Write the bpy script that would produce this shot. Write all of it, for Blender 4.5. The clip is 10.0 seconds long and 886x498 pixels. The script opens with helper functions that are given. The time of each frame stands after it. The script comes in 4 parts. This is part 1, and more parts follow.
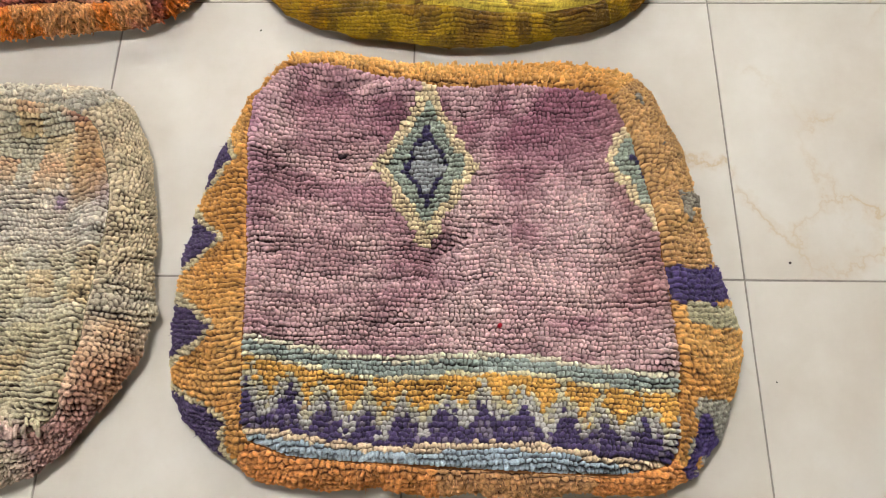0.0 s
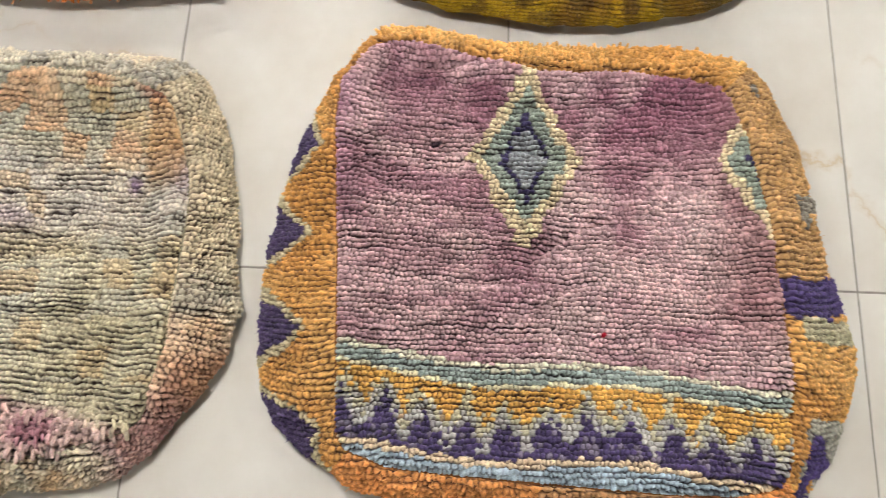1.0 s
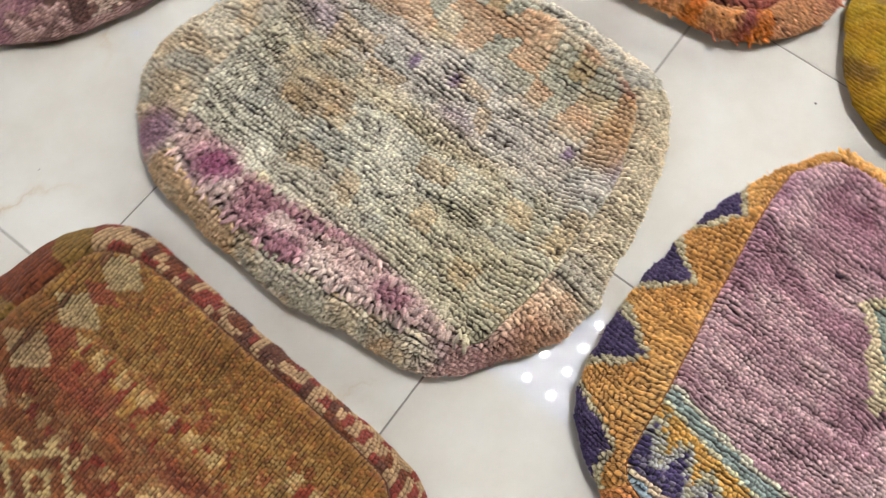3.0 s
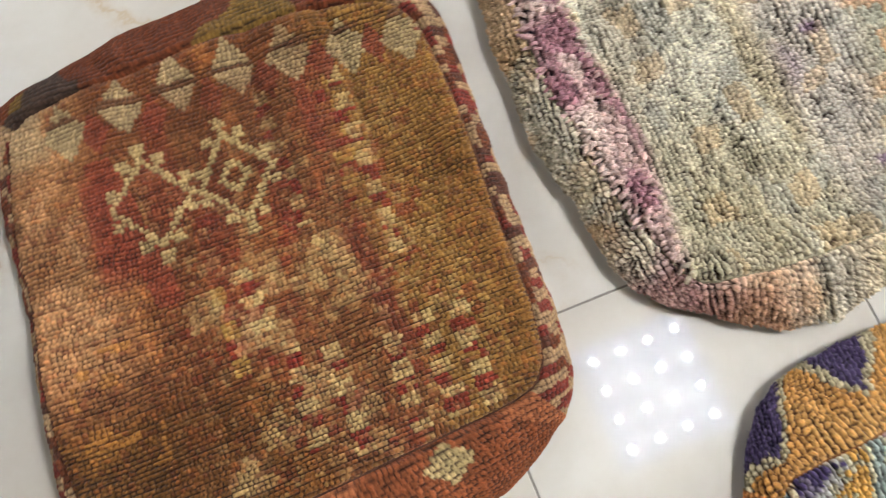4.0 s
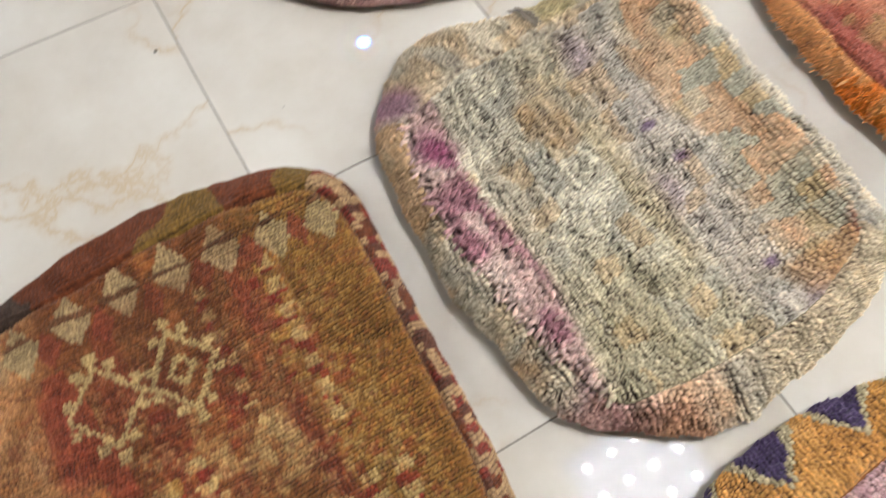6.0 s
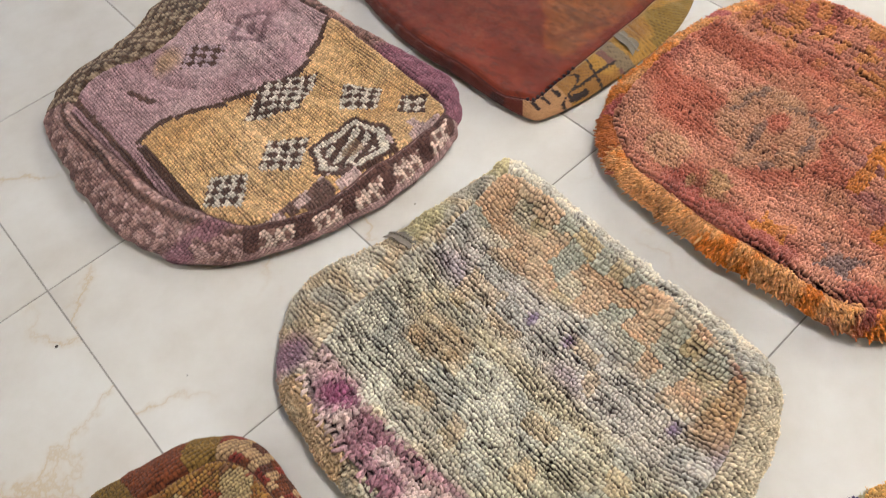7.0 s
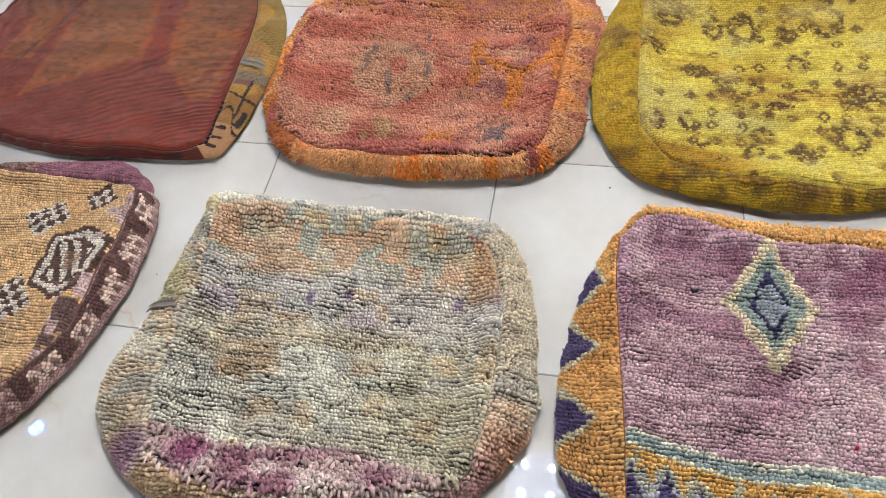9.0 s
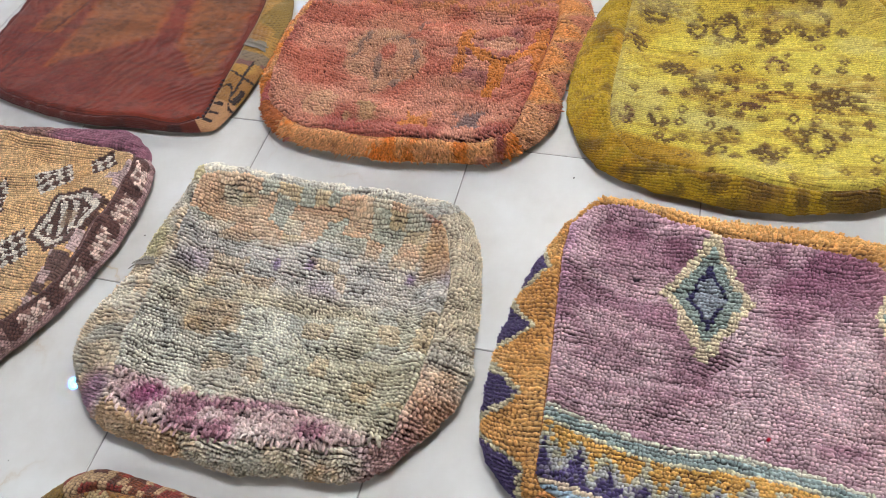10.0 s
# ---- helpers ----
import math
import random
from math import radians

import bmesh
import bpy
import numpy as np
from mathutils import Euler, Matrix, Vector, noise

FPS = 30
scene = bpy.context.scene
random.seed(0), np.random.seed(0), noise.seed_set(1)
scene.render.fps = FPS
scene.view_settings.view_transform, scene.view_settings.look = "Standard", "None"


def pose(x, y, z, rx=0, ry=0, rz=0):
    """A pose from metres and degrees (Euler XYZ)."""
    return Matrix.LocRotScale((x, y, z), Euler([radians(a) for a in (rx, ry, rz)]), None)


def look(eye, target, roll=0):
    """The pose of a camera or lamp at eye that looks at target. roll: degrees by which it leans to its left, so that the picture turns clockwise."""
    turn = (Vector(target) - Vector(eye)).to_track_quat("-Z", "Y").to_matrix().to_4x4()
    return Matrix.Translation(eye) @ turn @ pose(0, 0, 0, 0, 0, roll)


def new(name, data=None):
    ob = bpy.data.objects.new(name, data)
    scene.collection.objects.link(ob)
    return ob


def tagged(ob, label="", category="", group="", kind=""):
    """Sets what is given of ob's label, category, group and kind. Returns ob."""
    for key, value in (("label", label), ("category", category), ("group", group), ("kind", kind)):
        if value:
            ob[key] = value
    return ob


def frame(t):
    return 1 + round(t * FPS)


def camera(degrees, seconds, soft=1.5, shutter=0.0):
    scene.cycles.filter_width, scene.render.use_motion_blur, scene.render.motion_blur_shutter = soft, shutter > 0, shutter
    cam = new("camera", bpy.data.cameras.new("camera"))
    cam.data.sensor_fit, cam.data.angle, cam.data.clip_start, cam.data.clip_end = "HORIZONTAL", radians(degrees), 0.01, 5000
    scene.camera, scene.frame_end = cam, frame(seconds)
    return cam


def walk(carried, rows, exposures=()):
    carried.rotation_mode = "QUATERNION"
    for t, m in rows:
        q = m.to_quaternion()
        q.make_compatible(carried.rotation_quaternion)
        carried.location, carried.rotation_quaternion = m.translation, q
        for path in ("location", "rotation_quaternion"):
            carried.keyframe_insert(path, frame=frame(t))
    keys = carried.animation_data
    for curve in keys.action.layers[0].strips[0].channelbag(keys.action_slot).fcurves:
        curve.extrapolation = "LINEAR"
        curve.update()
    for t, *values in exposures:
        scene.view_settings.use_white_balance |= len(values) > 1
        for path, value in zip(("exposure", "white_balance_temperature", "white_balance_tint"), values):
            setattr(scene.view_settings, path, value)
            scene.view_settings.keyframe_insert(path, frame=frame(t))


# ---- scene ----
cam = camera(61.6, 10.0, soft=0.6, shutter=0.28)
PATH = [
    (0, (0.569, -0.346, 1.053), (0.539, 0.352, -0.822), -1.9),
    (0.5, (0.5, -0.304, 1.04), (0.542, 0.302, -0.866), 3.0),
    (1, (0.423, -0.237, 1.027), (0.404, 0.281, -0.905), 0.3),
    (1.5, (0.329, -0.232, 1.039), (0.2, 0.257, -0.896), -7.0),
    (2, (0.281, -0.232, 1.041), (0.033, 0.239, -0.886), -13.4),
    (2.2, (0.247, -0.238, 1.04), (-0.028, 0.222, -0.887), -13.1),
    (3.3, (0.073, -0.477, 1.064), (-0.301, 0.031, -0.834), 10.5),
    (3.5, (0.11, -0.51, 1.017), (-0.367, -0.111, -0.884), 3.7),
    (4, (0.089, -0.617, 0.939), (-0.367, -0.361, -0.991), 7.7),
    (4.5, (0.039, -0.656, 0.849), (-0.386, -0.458, -1.095), 11.1),
    (5, (0.029, -0.669, 0.799), (-0.43, -0.504, -1.141), 7.1),
    (5.5, (0.065, -0.622, 0.906), (-0.472, -0.445, -1.012), -1.0),
    (6, (0.098, -0.536, 1.042), (-0.601, -0.119, -0.785), 0.5),
    (6.2, (0.086, -0.484, 1.084), (-0.667, 0.004, -0.703), -1.4),
    (7.3, (0.085, -0.365, 1.154), (-0.821, 0.378, -0.467), -8.1),
    (7.5, (0.087, -0.364, 1.153), (-0.774, 0.451, -0.458), -7.8),
    (8, (0.14, -0.391, 1.17), (-0.483, 0.612, -0.444), -8.0),
    (8.5, (0.161, -0.526, 1.195), (-0.24, 0.569, -0.43), -8.8),
    (9, (0.169, -0.587, 1.21), (-0.169, 0.534, -0.411), -8.7),
    (9.5, (0.266, -0.604, 1.224), (-0.152, 0.504, -0.388), -9.8),
    (10, (0.385, -0.61, 1.23), (-0.11, 0.464, -0.383), -11.7),
]
EXPOSURES = [(0.0, 0.53, 6800, 7), (2.0, 0.65, 6500, 6), (3.5, 0.63, 6350, 6), (4.5, 0.81, 6400, 6), (5.5, 0.81, 6450, 6), (6.5, 0.58, 6600, 8), (7.5, 0.56, 6350, 8), (8.5, 0.58, 6100, 7), (10.0, 0.56, 5850, 7)]
walk(cam, [(t, look(eye, target, roll)) for t, eye, target, roll in PATH], EXPOSURES)

# ---- world, lamps ----
PU = 1.25  # metres to one unit of the plan
CEIL = 2.45
world = bpy.data.worlds.new("world")
scene.world = world
world.use_nodes = True
world.node_tree.nodes["Background"].inputs[0].default_value = (0.9, 0.95, 1.0, 1)
world.node_tree.nodes["Background"].inputs[1].default_value = 0.3
LED = 1150.0


# ---- materials ----
def lin(rgb):
    c = np.asarray(rgb, float) / 255.0
    return np.where(c <= 0.04045, c / 12.92, ((c + 0.055) / 1.055) ** 2.4)


class Mat:
    """A node material under construction."""

    def __init__(self, name, rough=0.5):
        self.m = bpy.data.materials.new(name)
        self.m.use_nodes = True
        self.t = self.m.node_tree
        self.p = self.t.nodes["Principled BSDF"]
        self.p.inputs["Roughness"].default_value = rough

    def node(self, kind, **sets):
        n = self.t.nodes.new(kind)
        for k, v in sets.items():
            if k in n.inputs:
                n.inputs[k].default_value = v
        return n

    def link(self, a, b):
        self.t.links.new(a, b)

    def ramp(self, fac, stops):
        n = self.t.nodes.new("ShaderNodeValToRGB")
        e = n.color_ramp.elements
        while len(e) < len(stops):
            e.new(0.5)
        for el, (p, c) in zip(e, stops):
            el.position, el.color = p, (*c, 1)
        self.link(fac, n.inputs[0])
        return n.outputs[0]

    def mixed(self, kind, fac, a, b):
        n = self.t.nodes.new("ShaderNodeMix")
        n.data_type, n.blend_type = "RGBA", kind
        for sock, v in ((n.inputs[0], fac), (n.inputs[6], a), (n.inputs[7], b)):
            if isinstance(v, (int, float)):
                sock.default_value = v
            elif isinstance(v, tuple):
                sock.default_value = (*v, 1)
            else:
                self.link(v, sock)
        return n.outputs[2]

    def bump(self, height, strength, distance):
        n = self.node("ShaderNodeBump", Strength=strength, Distance=distance)
        self.link(height, n.inputs["Height"])
        self.link(n.outputs[0], self.p.inputs["Normal"])


def grey(v):
    return (v, v, v)


def wool(name, fibre, sheen):
    """Dyed wool: the colour of each knot, with fibre grain, dust and wear."""
    k = Mat(name, 0.92)
    col = k.t.nodes.new("ShaderNodeVertexColor")
    # On woven panels this colour also carries the painted shade between tufts.
    col.layer_name = "dye"
    tex = k.t.nodes.new("ShaderNodeTexCoord")
    fine = k.node("ShaderNodeTexNoise", Scale=fibre, Detail=3.0, Roughness=0.65)
    k.link(tex.outputs["Object"], fine.inputs["Vector"])
    broad = k.node("ShaderNodeTexNoise", Scale=9.0, Detail=4.0)
    k.link(tex.outputs["Object"], broad.inputs["Vector"])
    c = k.mixed("MULTIPLY", 0.45, col.outputs[0], k.ramp(fine.outputs[0], [(0.3, grey(0.45)), (0.7, grey(1.35))]))
    c = k.mixed("MULTIPLY", 0.5, c, k.ramp(broad.outputs[0], [(0.3, grey(0.75)), (0.7, grey(1.15))]))
    k.link(c, k.p.inputs["Base Color"])
    k.p.inputs["Sheen Weight"].default_value = sheen
    k.p.inputs["Sheen Roughness"].default_value = 0.5
    k.p.inputs["Specular IOR Level"].default_value = 0.2
    k.bump(fine.outputs[0], 0.8, 0.003)
    return k.m


def ribbed(name):
    """Worn flat-woven wool with fine weft ribs."""
    k = Mat(name, 0.85)
    col = k.t.nodes.new("ShaderNodeVertexColor")
    col.layer_name = "dye"
    tex = k.t.nodes.new("ShaderNodeTexCoord")
    warp = k.node("ShaderNodeTexNoise", Scale=5.0, Detail=2.0)
    k.link(tex.outputs["Object"], warp.inputs["Vector"])
    rib = k.node("ShaderNodeTexWave", Scale=75.0, Distortion=1.2, Detail=2.0)
    rib.bands_direction = "Y"
    rib.inputs["Detail Scale"].default_value = 0.6
    k.link(tex.outputs["Object"], rib.inputs["Vector"])
    fine = k.node("ShaderNodeTexNoise", Scale=420.0, Detail=3.0)
    k.link(tex.outputs["Object"], fine.inputs["Vector"])
    show = k.ramp(warp.outputs[0], [(0.42, grey(0.0)), (0.68, grey(0.8))])
    ribs = k.mixed("MIX", show, grey(0.8), rib.outputs[0])
    c = k.mixed("MULTIPLY", 0.16, col.outputs[0], ribs)
    c = k.mixed("MULTIPLY", 0.5, c, k.ramp(fine.outputs[0], [(0.3, grey(0.6)), (0.7, grey(1.25))]))
    k.link(c, k.p.inputs["Base Color"])
    k.p.inputs["Sheen Weight"].default_value = 0.15
    k.p.inputs["Specular IOR Level"].default_value = 0.25
    k.bump(k.mixed("MULTIPLY", 1.0, ribs, fine.outputs[0]), 0.6, 0.004)
    return k.m


def plain(name, rgb, rough, metal=0.0, grain=0.0, scale=200.0):
    k = Mat(name, rough)
    c = tuple(lin(rgb))
    k.p.inputs["Metallic"].default_value = metal
    tex = k.t.nodes.new("ShaderNodeTexCoord")
    n = k.node("ShaderNodeTexNoise", Scale=scale, Detail=4.0)
    k.link(tex.outputs["Object"], n.inputs["Vector"])
    k.link(k.mixed("MULTIPLY", 1.0, c, k.ramp(n.outputs[0], [(0.3, grey(1 - grain)), (0.7, grey(1.0))])), k.p.inputs["Base Color"])
    k.bump(n.outputs[0], 0.2 * (grain > 0), 0.001)
    return k.m


def glowing(name, rgb, strength):
    k = Mat(name)
    k.p.inputs["Base Color"].default_value = (0.8, 0.8, 0.8, 1)
    k.p.inputs["Emission Color"].default_value = (*lin(rgb), 1)
    k.p.inputs["Emission Strength"].default_value = strength
    return k.m


def tile_glaze():
    """Polished cream floor tile with faint clouds and broken ochre veins, other in each tile."""
    k = Mat("polished_tile", 0.014)
    tex = k.t.nodes.new("ShaderNodeTexCoord")
    info = k.t.nodes.new("ShaderNodeObjectInfo")
    shift = k.t.nodes.new("ShaderNodeVectorMath")
    shift.operation = "MULTIPLY_ADD"
    k.link(info.outputs["Random"], shift.inputs[0])
    shift.inputs[1].default_value = (37.0, 53.0, 71.0)
    k.link(tex.outputs["Object"], shift.inputs[2])
    at = shift.outputs[0]
    cloud = k.node("ShaderNodeTexNoise", Scale=5.0, Detail=5.0, Roughness=0.6)
    k.link(at, cloud.inputs["Vector"])
    warp = k.node("ShaderNodeTexNoise", Scale=4.0, Detail=6.0, Roughness=0.62)
    k.link(at, warp.inputs["Vector"])
    bent = k.mixed("ADD", 0.28, at, warp.outputs["Color"])
    vein = k.node("ShaderNodeTexVoronoi", Scale=2.3)
    vein.feature = "DISTANCE_TO_EDGE"
    k.link(bent, vein.inputs["Vector"])
    gate = k.node("ShaderNodeTexNoise", Scale=3.1, Detail=2.0)
    k.link(at, gate.inputs["Vector"])
    line = k.ramp(vein.outputs["Distance"], [(0.0, grey(1)), (0.010, grey(0.35)), (0.03, grey(0))])
    some = k.ramp(gate.outputs[0], [(0.48, grey(0)), (0.62, grey(1))])
    mask = k.mixed("MULTIPLY", 1.0, line, some)
    base = k.ramp(cloud.outputs[0], [(0.28, tuple(lin((192, 183, 170)))), (0.5, tuple(lin((202, 195, 184)))), (0.75, tuple(lin((211, 206, 197))))])
    c = k.mixed("MIX", k.mixed("MULTIPLY", 1.0, mask, grey(0.6)), base, tuple(lin((182, 154, 112))))
    k.link(c, k.p.inputs["Base Color"])
    k.p.inputs["IOR"].default_value = 1.5
    wob = k.node("ShaderNodeTexNoise", Scale=7.0, Detail=1.0)
    k.link(at, wob.inputs["Vector"])
    k.bump(wob.outputs[0], 0.05, 0.0015)
    return k.m


PILE = wool("wool_pile", 520.0, 0.07)
GROUND = wool("wool_ground", 300.0, 0.05)
FLAT = ribbed("flat_weave")
TILE = tile_glaze()
GROUT = plain("grout", (150, 142, 132), 0.9, 0, 0.3, 90)
# Grey for unseen walls and ceiling, darkened to hold down bounced light.
PLASTER = plain("wall_plaster", (126, 119, 110), 0.85, 0, 0.15, 6)
TAPE = plain("zip_tape", (126, 114, 100), 0.9, 0, 0.4, 700)
TEETH = plain("zip_teeth", (132, 122, 108), 0.55, 0.3, 0.2, 300)
STEEL = plain("lamp_frame", (235, 235, 235), 0.4, 0, 0.05, 50)
SPOT = glowing("led_spot", (246, 246, 246), LED)
BLUE_SPOT = glowing("cool_led_spot", (50, 130, 255), 300.0)
PANEL = glowing("lamp_panel", (80, 150, 255), 2.2)
CRUMB = plain("crumb", (58, 48, 42), 0.9, 0, 0.3, 500)


# ---- mesh helpers ----
def mesh_of(name, verts, faces, material, dye=None):
    """A mesh from arrays; faces is an (n, k) array of vertex numbers, dye one colour a vertex."""
    me = bpy.data.meshes.new(name)
    verts, faces = np.asarray(verts, np.float32), np.asarray(faces, np.int32)
    n, k = faces.shape
    me.vertices.add(len(verts))
    me.vertices.foreach_set("co", verts.ravel())
    me.loops.add(n * k)
    me.loops.foreach_set("vertex_index", faces.ravel())
    me.polygons.add(n)
    me.polygons.foreach_set("loop_start", np.arange(0, n * k, k, dtype=np.int32))
    if dye is not None:
        at = me.color_attributes.new("dye", "FLOAT_COLOR", "POINT")
        at.data.foreach_set("color", np.column_stack([dye, np.ones(len(dye))]).astype(np.float32).ravel())
    me.update(calc_edges=True)
    me.validate()
    me.materials.append(material)
    return me


def part_of(name, me, parent, label="", kind=""):
    ob = new(name, me)
    ob.parent = parent
    return tagged(ob, label, kind=kind)


def part(name, bm, material, parent=None, label=""):
    me = bpy.data.meshes.new(name)
    bm.to_mesh(me)
    bm.free()
    me.materials.append(material)
    ob = new(name, me)
    if parent:
        ob.parent = parent
    return tagged(ob, label)


def box(bm, size, at, bevel=0.0):
    r = bmesh.ops.create_cube(bm, size=1.0, matrix=Matrix.Translation(at) @ Matrix.Diagonal((*size, 1)))
    if bevel:
        es = list({e for v in r["verts"] for e in v.link_edges})
        bmesh.ops.bevel(bm, geom=es, offset=bevel, segments=2, affect="EDGES", profile=0.5)


# ---- noise and dye patterns ----
def cells(x, y, seed):
    h = np.sin(x * 127.1 + y * 311.7 + seed * 74.7) * 43758.5453
    return h - np.floor(h)


def vn(x, y, seed, fx, fy=None):
    """Smooth value noise, 0 to 1, with fx and fy cells a unit."""
    x, y = np.asarray(x) * fx + 50.3, np.asarray(y) * (fy or fx) + 31.7
    ix, iy = np.floor(x), np.floor(y)
    a, b = x - ix, y - iy
    a, b = a * a * (3 - 2 * a), b * b * (3 - 2 * b)
    return (cells(ix, iy, seed) * (1 - a) + cells(ix + 1, iy, seed) * a) * (1 - b) + (cells(ix, iy + 1, seed) * (1 - a) + cells(ix + 1, iy + 1, seed) * a) * b


def fbm(x, y, seed, fx, fy=None):
    fy = fy or fx
    return 0.55 * vn(x, y, seed, fx, fy) + 0.3 * vn(x, y, seed + 3, 2.1 * fx, 2.1 * fy) + 0.15 * vn(x, y, seed + 7, 4.3 * fx, 4.3 * fy)


def step(v, a, b):
    t = np.clip((v - a) / (b - a), 0, 1)
    return t * t * (3 - 2 * t)


def tri(v):
    return np.abs((v % 1.0) * 2 - 1)


class Dye:
    """Colours laid over one another, in the 0 to 255 of dye charts."""

    def __init__(self, x, base):
        self.c = np.tile(np.asarray(base, float), (len(x), 1))

    def lay(self, mask, rgb):
        m = np.clip(np.asarray(mask, float), 0, 1)[:, None]
        self.c = self.c * (1 - m) + np.asarray(rgb, float) * m
        return self


def lozenge(x, y, cx, cy, w, h):
    return np.abs(x - cx) / w + np.abs(y - cy) / h


def checks(d, x, y, cx, cy, w, h, size, dark, light):
    """A small lozenge of checkered knots."""
    inside = lozenge(x, y, cx, cy, w, h) < 1
    odd = (np.floor((x - cx) / size + 0.5) + np.floor((y - cy) / size + 0.5)) % 2 == 0
    d.lay(inside & odd, dark).lay(inside & ~odd, light)


def dye_lilac(x, y, s, side):
    d = Dye(x, (200, 166, 164))
    d.lay(0.75 * step(fbm(x, y, 1, 6, 14), 0.42, 0.68), (156, 112, 122)).lay(0.4 * step(fbm(x, y, 7, 18, 46), 0.5, 0.66), (140, 98, 106)).lay(0.4 * step(fbm(x, y, 8, 22, 40), 0.54, 0.7), (214, 184, 176))
    d.lay(0.8 * step(y + 0.06 * vn(x, y, 2, 5), 0.12, 0.27) * step(fbm(x, y, 5, 4, 18), 0.3, 0.62), (132, 82, 98))
    d.lay(0.6 * step(fbm(x, y, 9, 12, 9), 0.55, 0.72), (212, 184, 178))
    d.lay(0.7 * step(x, 0.6, 0.69) * step(y, -0.1, -0.02), (146, 104, 104))
    d.lay(0.6 * step(0.235 - x, 0, 0.04) * step(y, -0.1, 0.1), (178, 132, 156))
    for cx, cy, w, h in ((0.421, 0.136, 0.062, 0.113), (0.692, 0.138, 0.056, 0.098)):
        q = lozenge(x, y, cx, cy, w, h) + 0.16 * (vn(x, y, 11, 90) - 0.5)
        d.lay(q < 1.03, (222, 196, 158)).lay(q < 0.78, (148, 156, 142)).lay(q < 0.5, (60, 52, 84)).lay(q < 0.39, (140, 142, 142))
    v = y + 0.087 + 0.05 * (x - 0.22) + 0.006 * np.sin(x * 21)
    z = tri(x / 0.0425)
    rough = 0.02 * (vn(x, y, 13, 90, 50) - 0.5)
    d.lay(v < 0, (222, 208, 182)).lay(v < -0.007, (150, 160, 152)).lay(v < -0.021, (224, 206, 170)).lay(v < -0.026, (222, 164, 84))
    mixed_in = 0.016 * (cells(np.floor(x / 0.0054), np.floor(y / 0.0056), 6) - 0.5)
    d.lay(v < -0.034 - 0.028 * z + rough + mixed_in, (184, 176, 146)).lay(v < -0.044 - 0.028 * z + rough + mixed_in, (168, 164, 156)).lay(v < -0.056 - 0.034 * z + rough + mixed_in, (76, 62, 98)).lay(0.6 * (v < -0.056) * (cells(np.floor(x / 0.0054), np.floor(y / 0.0056), 16) > 0.84), (140, 132, 134))
    d.lay(v < -0.098, (214, 190, 156)).lay(v < -0.106, (156, 170, 178))
    for cx, cy, r in ((0.318, 0.15, 0.005), (0.64, -0.028, 0.004)):
        d.lay(0.85 * (np.hypot(x - cx, (y - cy) * 0.8) < 0.7 * r), (52, 36, 44))
    d.lay(((x - 0.506) ** 2 + (y + 0.064) ** 2) < 0.000007, (190, 30, 50))
    g = s >= 0
    gold = Dye(x, (210, 160, 94))
    gold.lay(0.7 * step(fbm(x, y, 21, 10), 0.4, 0.7), (178, 124, 62))
    teeth = tri((y + 0.018) / 0.105)
    ragged = 0.12 * (vn(x, y, 23, 90) - 0.5)
    left = side == 2
    gold.lay(left & (s > 0.32 + 0.8 * teeth + ragged) & (y < 0.2), (172, 160, 128)).lay(left & (s > 0.46 + 0.85 * teeth + ragged) & (y < 0.17), (74, 60, 90))
    right = side == 0
    gold.lay(right & (y > 0.0), (190, 148, 98))
    gold.lay(right & (y < 0.005 + ragged * 0.1) & (y > -0.045 + 0.02 * vn(x, y, 24, 60)), (78, 64, 106)).lay(right & (y < -0.04) & (y > -0.066) & (s > 0.2), (176, 168, 136))
    gold.lay(right & (y < -0.145) & (s > 0.35) & (vn(x, y, 27, 60) > 0.4), (150, 146, 132)).lay(right & (y < -0.16) & (s > 0.5) & (vn(x, y, 29, 45) > 0.55), (70, 56, 100))
    gold.lay(right & (y > 0.02) & (s > 0.6) & (vn(x, y, 33, 45) > 0.74), (140, 132, 118))
    gold.lay((side == 3), (208, 140, 80)).lay((side == 3) & (x > 0.35) & (vn(x, y, 31, 12) > 0.5), (190, 142, 96))
    d.c[g] = gold.c[g]
    return np.minimum(d.c * 1.14, 246)


